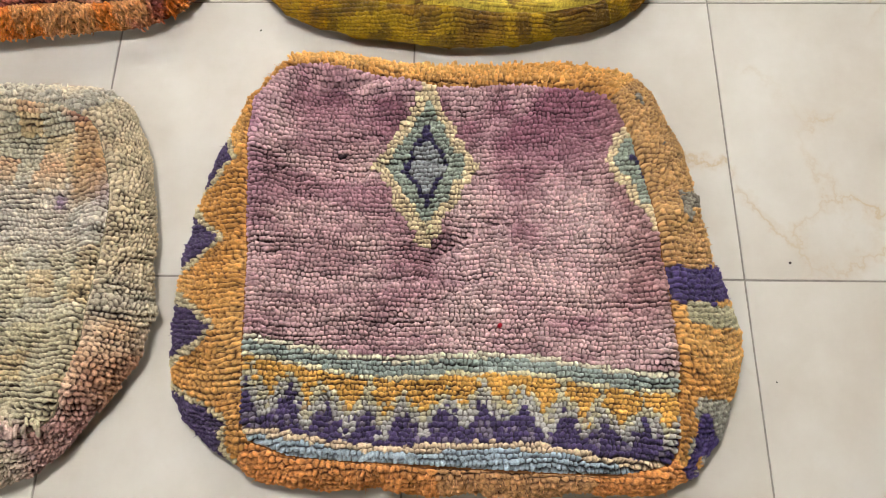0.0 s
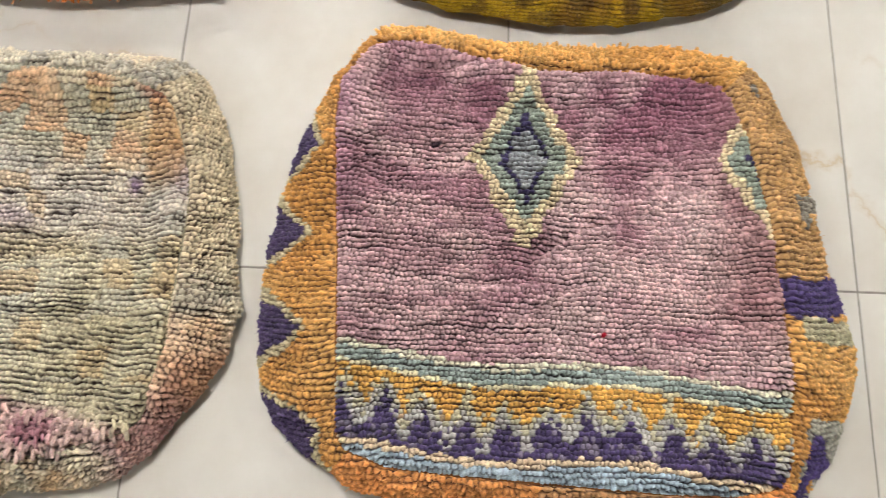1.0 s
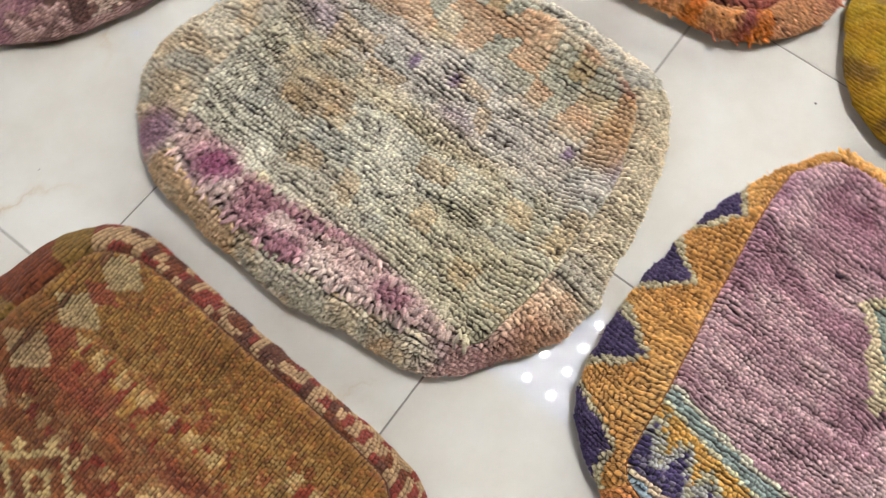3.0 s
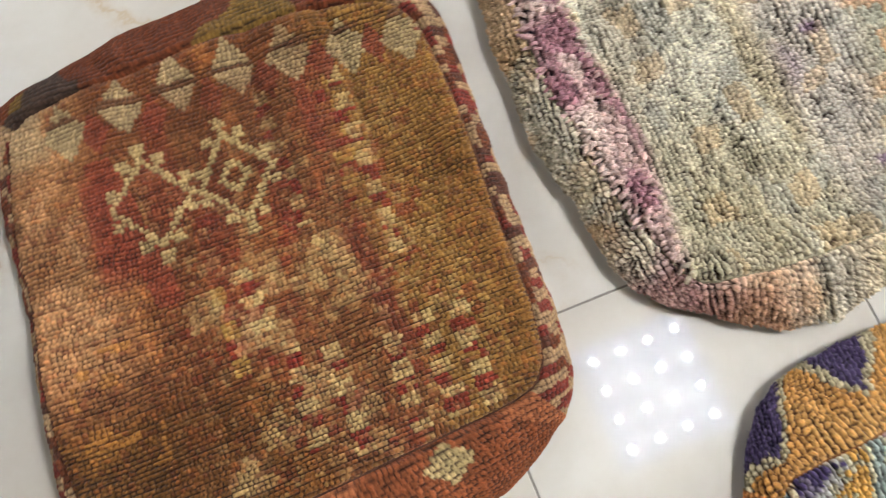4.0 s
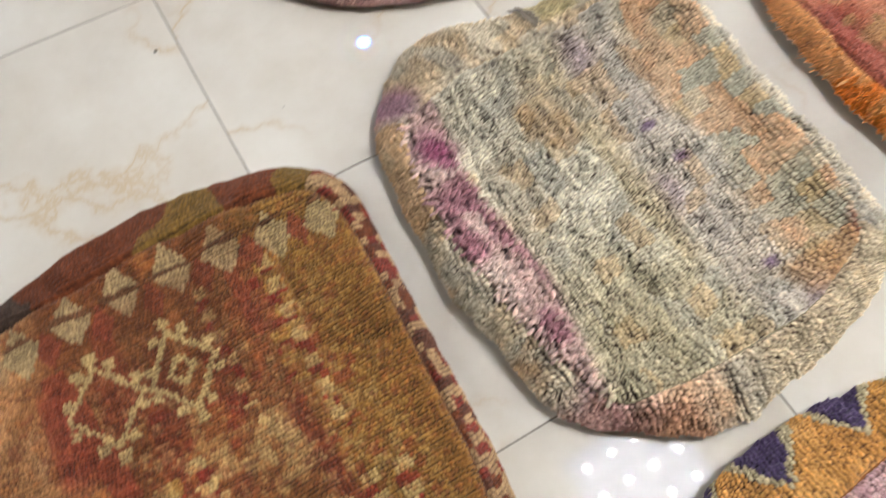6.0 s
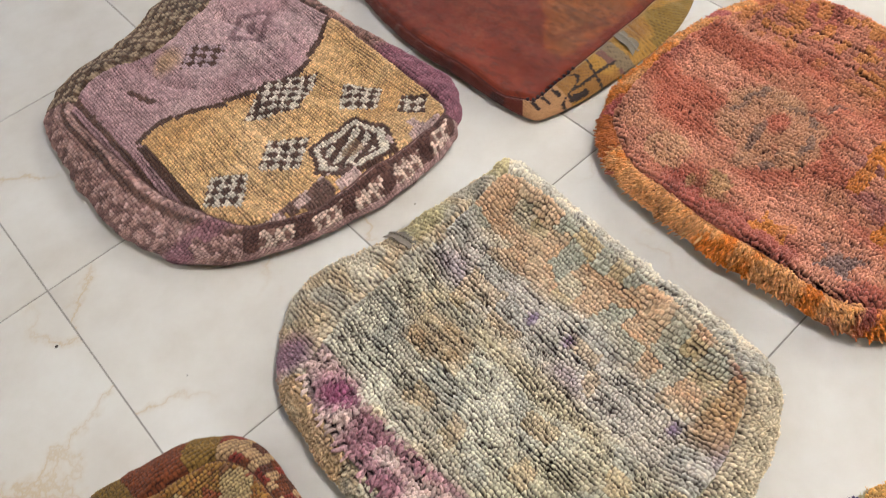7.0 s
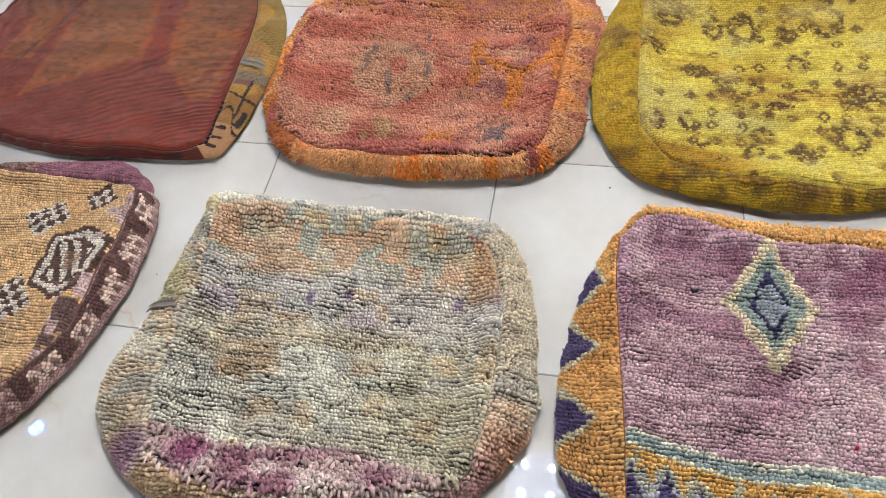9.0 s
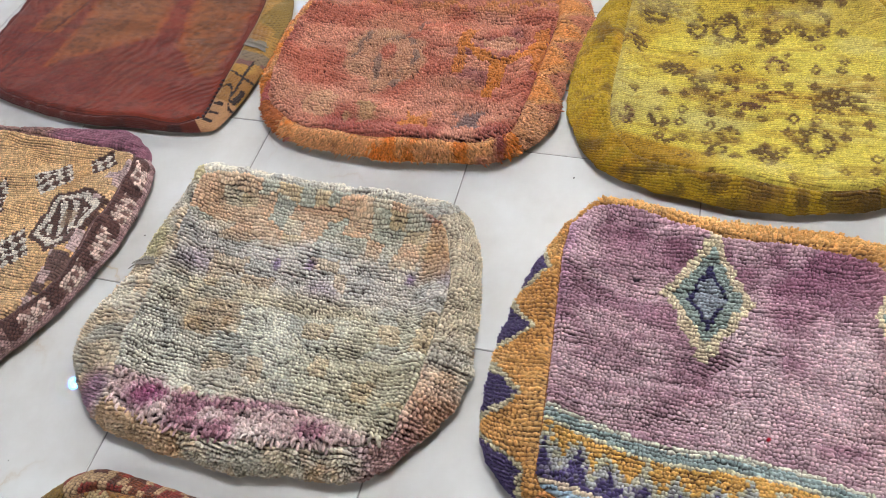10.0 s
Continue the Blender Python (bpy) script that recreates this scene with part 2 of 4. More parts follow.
def dye_sage(x, y, s, side):
    d = Dye(x, (212, 206, 186))
    d.lay(0.8 * step(fbm(x, y, 41, 9, 14), 0.45, 0.66), (182, 172, 152))
    d.lay(0.6 * step(fbm(x, y, 42, 12, 20), 0.5, 0.7), (214, 196, 158))
    d.lay(0.75 * step(x, -0.2, -0.05) * step(-y, -0.06, 0.06) * step(fbm(x, y, 43, 8), 0.3, 0.55), (172, 162, 132))
    d.lay(0.7 * step(y, 0.0, 0.05) * step(0.15 - y, 0, 0.03), (198, 188, 178))
    d.lay(0.6 * step(y, 0.02, 0.05) * step(0.13 - y, 0, 0.03) * step(vn(x, y, 44, 14), 0.5, 0.75), (172, 152, 164))
    top = step(y + 0.03 * (vn(x, y, 45, 12) - 0.5), 0.105, 0.135)
    pu, pv = np.floor(x / 0.034 + 0.9 * vn(x, y, 46, 22)), np.floor(y / 0.03 + 0.9 * vn(x, y, 146, 22))
    patch = cells(pu, pv, 14)
    d.lay(0.75 * top, (200, 184, 156))
    fade = 0.6 + 0.4 * step(fbm(x, y, 143, 30, 50), 0.35, 0.62)
    d.lay(0.7 * fade * top * (patch > 0.52), (206, 160, 122)).lay(0.55 * fade * top * (patch < 0.24), (160, 166, 154)).lay(0.5 * fade * top * (patch > 0.24) * (patch < 0.34), (190, 160, 110))
    d.lay(0.4 * (1 - top) * (patch < 0.2) * (y > -0.14), (168, 166, 156)).lay(0.35 * (1 - top) * (patch > 0.86) * (y > -0.14), (200, 164, 116))
    d.lay(0.6 * step(-np.abs(x - 0.015), -0.03, -0.015) * step(y, 0.07, 0.1), (186, 140, 96))
    d.lay(0.8 * step(-np.hypot(x + 0.004, y - 0.205), -0.03, -0.012), (142, 92, 78))
    d.lay(0.45 * step(-np.hypot(x + 0.32, (y + 0.04) * 2) + 0.03 * vn(x, y, 48, 40), -0.06, -0.03) * step(vn(x, y, 49, 25), 0.4, 0.6), (176, 136, 92))
    for cx, cy in ((-0.191, 0.083), (-0.021, 0.085), (-0.25, 0.075)):
        d.lay(0.65 * step(-np.hypot(x - cx, (y - cy) * 0.7), -0.011, -0.003), (112, 84, 122))
    shag = step(-y - 0.16 - 0.1 * np.maximum(0, x + 0.1) + 0.035 * (vn(x, y, 51, 16) - 0.5), 0.0, 0.014)
    d.lay(0.85 * shag, (178, 148, 144)).lay(0.75 * shag * step(vn(x, y, 52, 16, 30), 0.5, 0.8), (134, 84, 98)).lay(0.7 * shag * step(vn(x, y, 53, 26, 40), 0.55, 0.75), (206, 188, 176))
    d.lay(0.95 * step(-np.hypot(x + 0.345, y + 0.187) + 0.012 * vn(x, y, 152, 60), -0.034, -0.004), (126, 66, 92))
    g = s >= 0
    e = Dye(x, (204, 192, 168))
    e.lay(0.75 * step(fbm(x, y, 54, 22), 0.42, 0.62), (166, 158, 142)).lay(0.6 * step(vn(x, y, 55, 34), 0.55, 0.75), (208, 180, 142))
    fray = 0.05 * (fbm(x, y, 153, 24) - 0.5)
    e.lay((side == 0) * 0.7 * step(y + fray, -0.04, 0.0), (214, 196, 164)).lay((side == 0) * 0.6 * step(-y + fray, 0.05, 0.1) * step(fbm(x, y, 155, 20), 0.35, 0.6), (214, 170, 138)).lay((side == 0) * 0.85 * step(-y + fray, 0.09, 0.12) * step(s, 0.2, 0.5), (176, 132, 104))
    e.lay(0.7 * (side == 3) * step(fbm(x, y, 56, 19), 0.45, 0.6), (200, 160, 118))
    e.lay(0.6 * (side == 1), (216, 208, 190)).lay(0.5 * (side == 1) * (vn(x, y, 156, 60) > 0.6), (150, 146, 138))
    e.lay((side == 2) * 0.8 * step(y, 0.02, 0.06) * step(vn(x, y, 57, 20), 0.3, 0.6), (186, 172, 126))
    e.lay(0.6 * step(-np.hypot(x - 0.03, y + 0.2) + 0.04 * vn(x, y, 154, 45), -0.06, 0.01), (166, 126, 138))
    e.lay((side == 2) * 0.8 * step(-np.hypot(x + 0.43, y + 0.2), -0.045, -0.015), (150, 108, 130))
    d.c[g] = e.c[g]
    return np.minimum(d.c * np.array([1.13, 1.12, 1.1]), 248)


def dye_rust(x, y, s, side):
    d = Dye(x, (150, 98, 60))
    d.lay(0.8 * step(fbm(x, y, 61, 9), 0.42, 0.66), (134, 78, 46))
    d.lay(0.6 * step(fbm(x, y, 62, 6, 17), 0.52, 0.66), (146, 66, 48)).lay(0.6 * step(vn(x, y, 162, 9, 30), 0.66, 0.8), (190, 124, 70))
    olive = step(y + 0.04 * (vn(x, y, 63, 9) - 0.5), -0.475, -0.43)
    d.lay(0.85 * olive, (168, 126, 66)).lay(0.6 * olive * step(vn(x, y, 64, 9, 25), 0.5, 0.7), (148, 102, 50))
    d.lay(0.8 * step(-y + 0.03 * (fbm(x, y, 160, 14) - 0.5), 0.67, 0.73) * step(-x, 0.02, 0.14), (236, 180, 134)).lay(0.55 * step(-y, 0.67, 0.73) * step(fbm(x, y, 164, 14, 22), 0.42, 0.62), (178, 112, 66)).lay(0.4 * step(-y, 0.69, 0.74) * step(vn(x, y, 163, 30, 60), 0.5, 0.7), (150, 98, 60))
    d.lay(0.8 * step(x, -0.08, -0.02) * step(-y, 0.55, 0.62), (142, 98, 44))
    d.lay(0.45 * step(-y, 0.66, 0.72) * step(x, -0.06, 0.0), (116, 76, 42))
    cu, cv = np.floor(x / 0.0112 + 0.5 * vn(x, y, 58, 30)), np.floor(y / 0.0112 + 0.5 * vn(x, y, 59, 30))
    pick, xs, ys = cells(cu, cv, 5), (cu + 0.5) * 0.0112, (cv + 0.5) * 0.0112
    cream, blood, ochre = (214, 186, 136), (146, 44, 40), (190, 150, 80)
    zone = step(x, -0.34, -0.2) * step(-y, 0.36, 0.4) * step(0.72 + y, 0, 0.08)
    d.lay(0.35 * zone * (pick > 0.84), cream).lay(0.4 * zone * (pick < 0.12), blood)
    d.lay(0.55 * step(-np.abs(y + 0.70), -0.022, -0.01) * step(x, -0.31, -0.28) * step(-x, 0.16, 0.2), blood)
    d.lay(0.6 * step(-np.abs(y + 0.472 - 0.08 * (x + 0.1)), -0.014, -0.006) * step(x, -0.17, -0.14) * step(-x, 0.0, 0.03), (112, 44, 34))
    d.lay(0.45 * step(-np.abs(y + 0.66), -0.07, -0.03) * step(x, -0.09, -0.05), (104, 60, 34))
    for at, wide, pitch, low, high, tone in ((-0.455, 0.011, 0.028, -0.32, -0.17, ochre), (-0.437, 0.008, 0.034, -0.33, -0.1, cream), (-0.515, 0.007, 0.031, -0.33, -0.17, cream), (-0.44, 0.011, 0.026, -0.05, 0.06, cream), (-0.405, 0.011, 0.03, -0.045, 0.06, cream), (-0.478, 0.009, 0.03, -0.04, 0.06, cream), (-0.535, 0.01, 0.034, -0.05, 0.06, cream), (-0.572, 0.009, 0.03, -0.07, 0.04, cream), (-0.62, 0.008, 0.036, -0.14, -0.05, ochre), (-0.59, 0.01, 0.028, -0.15, -0.08, cream)):
        odd = np.floor((x - low) / (0.5 * pitch)) % 2 == 0
        run = (np.abs(y - at - 0.008 * (vn(x, y, 165, 20) - 0.5)) < wide) & (x > low) & (x < high)
        d.lay(0.95 * (run & odd) * (0.7 + 0.3 * vn(x, y, 166, 60)), tone).lay(0.75 * (run & ~odd & (pick < 0.6)), blood)
    for cy, cx in ((-0.63, -0.118), (-0.56, -0.128), (-0.528, -0.118), (-0.495, -0.1), (-0.59, -0.09), (-0.55, -0.02), (-0.6, 0.01), (-0.52, 0.02), (-0.64, 0.04), (-0.5, -0.14)):
        block = np.maximum(np.abs(xs - cx) / 0.018, np.abs(ys - cy) / (0.008 + 0.6 * np.maximum(0, xs - cx + 0.014)))
        d.lay(0.7 * (block < 1) * (0.45 + 0.55 * vn(x, y, 167, 70)), cream)
    fleck = cells(np.floor(x / 0.0052), np.floor(y / 0.0052), 17)
    d.lay(0.35 * (fleck > 0.85) * zone, (206, 172, 122)).lay(0.35 * (fleck < 0.14), (116, 52, 38)).lay(0.3 * (np.abs(fleck - 0.5) < 0.06), (196, 110, 60))
    d.lay(0.5 * (np.abs(y + 0.735) < 0.035) * (x > -0.12) * (x < 0.0) * (vn(x, y, 66, 70, 50) > 0.62), (208, 144, 70))
    d.lay(0.75 * step(-np.hypot(x + 0.38, y + 0.755), -0.075, -0.03) * step(fbm(x, y, 169, 30), 0.3, 0.6), (214, 186, 150))
    d.lay(0.8 * (np.abs(y + 0.69 - 0.18 * (x + 0.3)) < 0.014) * (x > -0.31) * (x < -0.14), (158, 74, 54))
    d.lay(0.5 * (np.abs(x + 0.29) < 0.05) * (np.abs(y + 0.465) < 0.016), (154, 70, 54))
    for k in range(7):
        q = lozenge(x, y, -0.368 + 0.012 * abs(k - 2.2) ** 1.2 * 0.5, -0.714 + 0.0605 * k, 0.034, 0.024)
        d.lay(0.9 * (q < 1), (198, 174, 138)).lay((q < 1.1) & (np.abs(x + 0.366) < 0.003), (134, 92, 66))
        q = lozenge(x, y, -0.34, -0.684 + 0.0605 * k, 0.026, 0.014)
        d.lay(0.75 * (q < 1), (156, 74, 58))
    d.lay(0.3 * step(-np.abs(y + 0.52), -0.13, -0.06) * step(fbm(x, y, 68, 8), 0.35, 0.6), (104, 60, 36))
    for cx, cy in ((-0.25, -0.652), (-0.247, -0.566)):
        u, v = np.abs(x - cx), np.abs(y - cy)
        q = u / 0.052 + v / 0.042
        hook = (np.maximum(np.abs(u - 0.044), np.abs(v - 0.017)) < 0.0055) | (np.maximum(np.abs(u - 0.017), np.abs(v - 0.036)) < 0.0055) | (np.maximum(np.abs(u - 0.06), v) < 0.0065)
        d.lay(0.9 * ((np.abs(q - 0.92) < 0.1) | hook | ((np.abs(q - 0.32) < 0.1) & (cy > -0.6))), (212, 186, 138))
    g = s >= 0
    e = Dye(x, (128, 70, 46))
    dash = cells(np.floor(x / 0.0115 + 0.5 * vn(x, y, 60, 40)), np.floor(2.2 * s + 0.5 * vn(x, y, 161, 50)), 8)
    ends = (side == 1) | (side == 3)
    e.lay(0.8 * (ends & (dash > 0.6)), (204, 176, 142)).lay(ends & (dash < 0.25), (144, 62, 52)).lay(ends & (dash > 0.25) & (dash < 0.4), (104, 64, 52))
    e.lay((side == 0), (190, 116, 80)).lay((side == 0) & (vn(x, y, 67, 22) > 0.52), (150, 84, 52)).lay((side == 0) & (lozenge(x, y, 0.095, -0.47, 0.02, 0.028) < 1), (200, 176, 134)).lay((side == 0) & (lozenge(x, y, 0.1, -0.6, 0.02, 0.03) < 1), (196, 166, 122))
    e.lay((side == 2), (122, 62, 36)).lay((side == 2) & (vn(x, y, 68, 16) > 0.6), (136, 104, 50)).lay((side == 2) & (y < -0.66) & (vn(x, y, 69, 50) > 0.5), (84, 64, 56))
    d.c[g] = e.c[g]
    return np.minimum(d.c * np.array([0.98, 0.97, 0.89]), 246)


def dye_mauve(x, y, s, side):
    d = Dye(x, (190, 152, 150))
    d.lay(0.7 * step(fbm(x, y, 71, 7), 0.45, 0.65), (168, 126, 128)).lay(0.6 * step(fbm(x, y, 72, 10), 0.55, 0.7), (204, 172, 166))
    d.lay(0.7 * step(-np.hypot(x + 1.06, y + 0.02), -0.04, -0.01), (196, 158, 112))
    brown = (94, 66, 54)
    edge = -0.905 + 0.03 * np.sin(y * 16) + 0.01 * np.floor(y * 12) % 0.02
    gold = (x > edge) & (y > -0.155 + 0.25 * np.maximum(0, x + 0.66))
    d.lay(gold, (222, 178, 124)).lay(gold * 0.5 * step(fbm(x, y, 73, 8), 0.45, 0.65), (198, 148, 92)).lay(gold * 0.5 * step(fbm(x, y, 74, 9), 0.55, 0.7), (218, 182, 136))
    d.lay((np.abs(x - edge) < 0.006) & (y > -0.16), brown)
    d.lay((np.abs(y + 0.158 - 0.25 * np.maximum(0, x + 0.66)) < 0.007) & (x > -0.91), brown)
    low = y < -0.168
    d.lay(low, (170, 132, 132)).lay((np.abs(y + 0.185) < 0.006) & (x < -0.7), brown).lay((np.abs(y + 0.205) < 0.005), brown)
    d.lay((np.abs(y + 0.03 + 0.62 * (x + 1.12) * 0 + 0.185) < 0.004), (200, 170, 130))
    cream = (212, 198, 178)
    for cx, cy, w, h in ((-0.839, 0.075, 0.06, 0.095), (-0.737, 0.167, 0.05, 0.055), (-0.725, 0.0, 0.05, 0.06), (-0.73, -0.108, 0.055, 0.05), (-1.021, 0.034, 0.045, 0.06), (-0.668, 0.223, 0.035, 0.04)):
        checks(d, x, y, cx, cy, 0.88 * w, 0.85 * h, 0.0132, brown, cream if cx > -0.95 else (188, 158, 158))
    q = lozenge(x, y, -1.03, 0.142, 0.05, 0.06)
    d.lay(0.75 * ((np.abs(q - 0.75) < 0.16) | (q < 0.25)), (128, 96, 98))
    d.lay(0.9 * ((np.abs(x + 1.018) < 0.03) & (np.abs(y + 0.098 - 0.3 * (x + 1.018)) < 0.006)), brown)
    q = np.maximum(np.abs(x + 0.652) / 0.055, np.abs(y - 0.085) / 0.075 + 0.35 * np.abs(x + 0.652) / 0.055)
    q = q + 0.25 * (vn(x, y, 175, 30) - 0.5)
    d.lay(q < 1, brown).lay((q < 0.86) & (q > 0.68), cream).lay((q < 0.58) & (tri((x + 0.5 * y) / 0.026) > 0.5), cream).lay(0.6 * (q < 0.3), (150, 116, 84))
    d.lay((x > -0.635) & (y < 0.06) & (vn(x, y, 75, 55) > 0.45), (112, 84, 74)).lay((x > -0.635) & (vn(x, y, 76, 60) > 0.66), (196, 166, 156))
    g = s >= 0
    e = Dye(x, (170, 132, 120))
    knot = cells(np.floor(x / 0.0085), np.floor(y / 0.0085), 2)
    e.lay(0.6 * (knot > 0.72), (128, 94, 88)).lay(0.4 * (knot < 0.2), (204, 170, 162))
    e.lay((side == 0) & (s > 0.1), (92, 62, 54))
    hatch = (side == 0) & (s > 0.38 - 0.1 * vn(x, y, 176, 20)) & (tri(y / 0.075 + 0.4 * s + 0.15 * vn(x, y, 177, 30)) > 0.3)
    e.lay(hatch, (214, 186, 166)).lay(0.85 * hatch * (tri(x / 0.017 + 0.2 * knot) * tri(y / 0.017) > 0.3), (112, 78, 68))
    e.lay(0.8 * (side == 0) * (s > 0.86), (176, 138, 132))
    e.lay((side == 1), (158, 118, 106)).lay(0.5 * (side == 1) * (knot > 0.6), (104, 76, 62)).lay((side == 1) * 0.85 * step(x + 0.02 * vn(x, y, 203, 40), -0.82, -0.78), (140, 88, 102)).lay((side == 1) & (x < -0.95) & (tri(x / 0.03) > 0.5), (96, 70, 58))
    lattice = tri(x / 0.026 + y / 0.034) * tri(x / 0.026 - y / 0.034) + 0.25 * (knot - 0.5)
    e.lay((side == 2), (100, 76, 58)).lay((side == 2) & (lattice > 0.22), (168, 144, 116))
    e.lay(0.9 * (side == 3) * step(-np.abs(s - 0.3 + 0.05 * vn(x, y, 178, 12)), -0.1, -0.05), brown).lay(0.7 * (side == 3) * (s > 0.6) * (knot > 0.45), (110, 80, 72)).lay((side == 3) * 0.7 * step(-np.abs(x + 0.69), -0.03, -0.01) * (vn(x, y, 202, 50) > 0.4), (146, 98, 108))
    d.c[g] = e.c[g]
    return np.minimum(d.c * 1.06, 246)


def dye_red(x, y, s, side):
    d = Dye(x, (164, 74, 46))
    d.lay(0.6 * step(fbm(x, y, 81, 5, 12), 0.45, 0.65), (140, 56, 34)).lay(0.5 * step(fbm(x, y, 82, 7), 0.55, 0.7), (156, 86, 62))
    rim = 0.03 * (fbm(x, y, 83, 14) - 0.5) + 0.012 * (fbm(x, y, 183, 50, 90) - 0.5)
    near = np.minimum(np.minimum(x + 0.962, -0.748 - x - 0.15 * (y - 0.6)), (y - 0.47 - 0.55 * (x + 0.945)) * 0.85) + rim
    side_lobe = np.minimum(np.minimum(x + 0.70 + 0.15 * (y - 0.6), -0.556 - x), np.maximum(np.minimum((y - 0.565 + 0.9 * (x + 0.7)) * 0.75, y - 0.472), y - 0.6)) + rim
    strip = np.minimum(np.minimum(x + 1.06, -0.985 - x), y - 0.56) + rim
    for field in (near, side_lobe, strip):
        d.lay(0.9 * step(field, -0.004, 0.008), (200, 134, 50)).lay(0.8 * step(field, 0.006, 0.03), (184, 138, 84)).lay(0.6 * step(field, 0.015, 0.04) * step(fbm(x, y, 84, 18, 26), 0.45, 0.62), (196, 152, 106))
        d.lay(0.5 * step(field, 0.0, 0.02) * step(fbm(x, y, 184, 9, 40), 0.5, 0.65), (140, 96, 50))
    d.lay(0.6 * step(y, 0.66, 0.75) * step(vn(x, y, 85, 6), 0.3, 0.6), (136, 92, 42))
    d.lay(0.7 * step(side_lobe, 0.0, 0.02) * step(-np.abs(x + 0.605 - 0.35 * (y - 0.5)), -0.014, -0.006), (150, 84, 50))
    d.lay(0.35 * step(fbm(x, y, 86, 70, 120), 0.5, 0.7), (92, 48, 34)).lay(0.25 * step(fbm(x, y, 186, 90, 60), 0.55, 0.7), (186, 128, 88))
    # Thin dark line stands in for the shade along a fold.
    d.lay(0.5 * (np.abs(x + 1.06 - 0.28 * (y - 0.4)) < 0.004), (92, 44, 34))
    g = s >= 0
    e = Dye(x, (124, 58, 42))
    right = side == 0
    e.lay(right, (186, 138, 62)).lay(right * step(vn(x, y, 87, 20), 0.5, 0.7), (160, 112, 54)).lay(right & (y < 0.415), (196, 146, 112)).lay(right & (y > 0.53) & (y < 0.56), (140, 120, 104))
    black = (46, 30, 30)
    e.lay(right & (np.abs(y - 0.43 - 0.03 * np.sin(s * 5)) < 0.003), black).lay(right & (np.abs(y - 0.5 + 0.02 * s) < 0.0028), black).lay(right & (np.abs(s - 0.6) < 0.045) & (y > 0.43) & (y < 0.535), black)
    e.lay(right & (s < 0.07) & (y < 0.46), black).lay(right & (np.abs(s - 0.85) < 0.1) & (y > 0.415) & (y < 0.455), black)
    e.lay(right & (y < 0.41) & (y > 0.35) & (np.abs(s - 0.4) < 0.22) & (np.abs((y - 0.352) % 0.022 - 0.011) < 0.0035), black)
    e.lay(right & (y > 0.52) & (y < 0.535) & (vn(x, y, 189, 70) > 0.4), (128, 84, 88))
    e.lay((side == 3) * 0.8 * step(vn(x, y, 187, 40, 20), 0.55, 0.65) * step(s, 0.3, 0.5) * step(x, -0.75, -0.65), (70, 36, 32))
    e.lay((right & (y > 0.62)) * step(vn(x, y, 88, 26), 0.5, 0.6), (150, 118, 54))
    e.c[right] *= np.array([1.18, 1.48, 1.7])
    d.c[g] = e.c[g]
    return d.c * np.array([0.73, 0.57, 0.43])


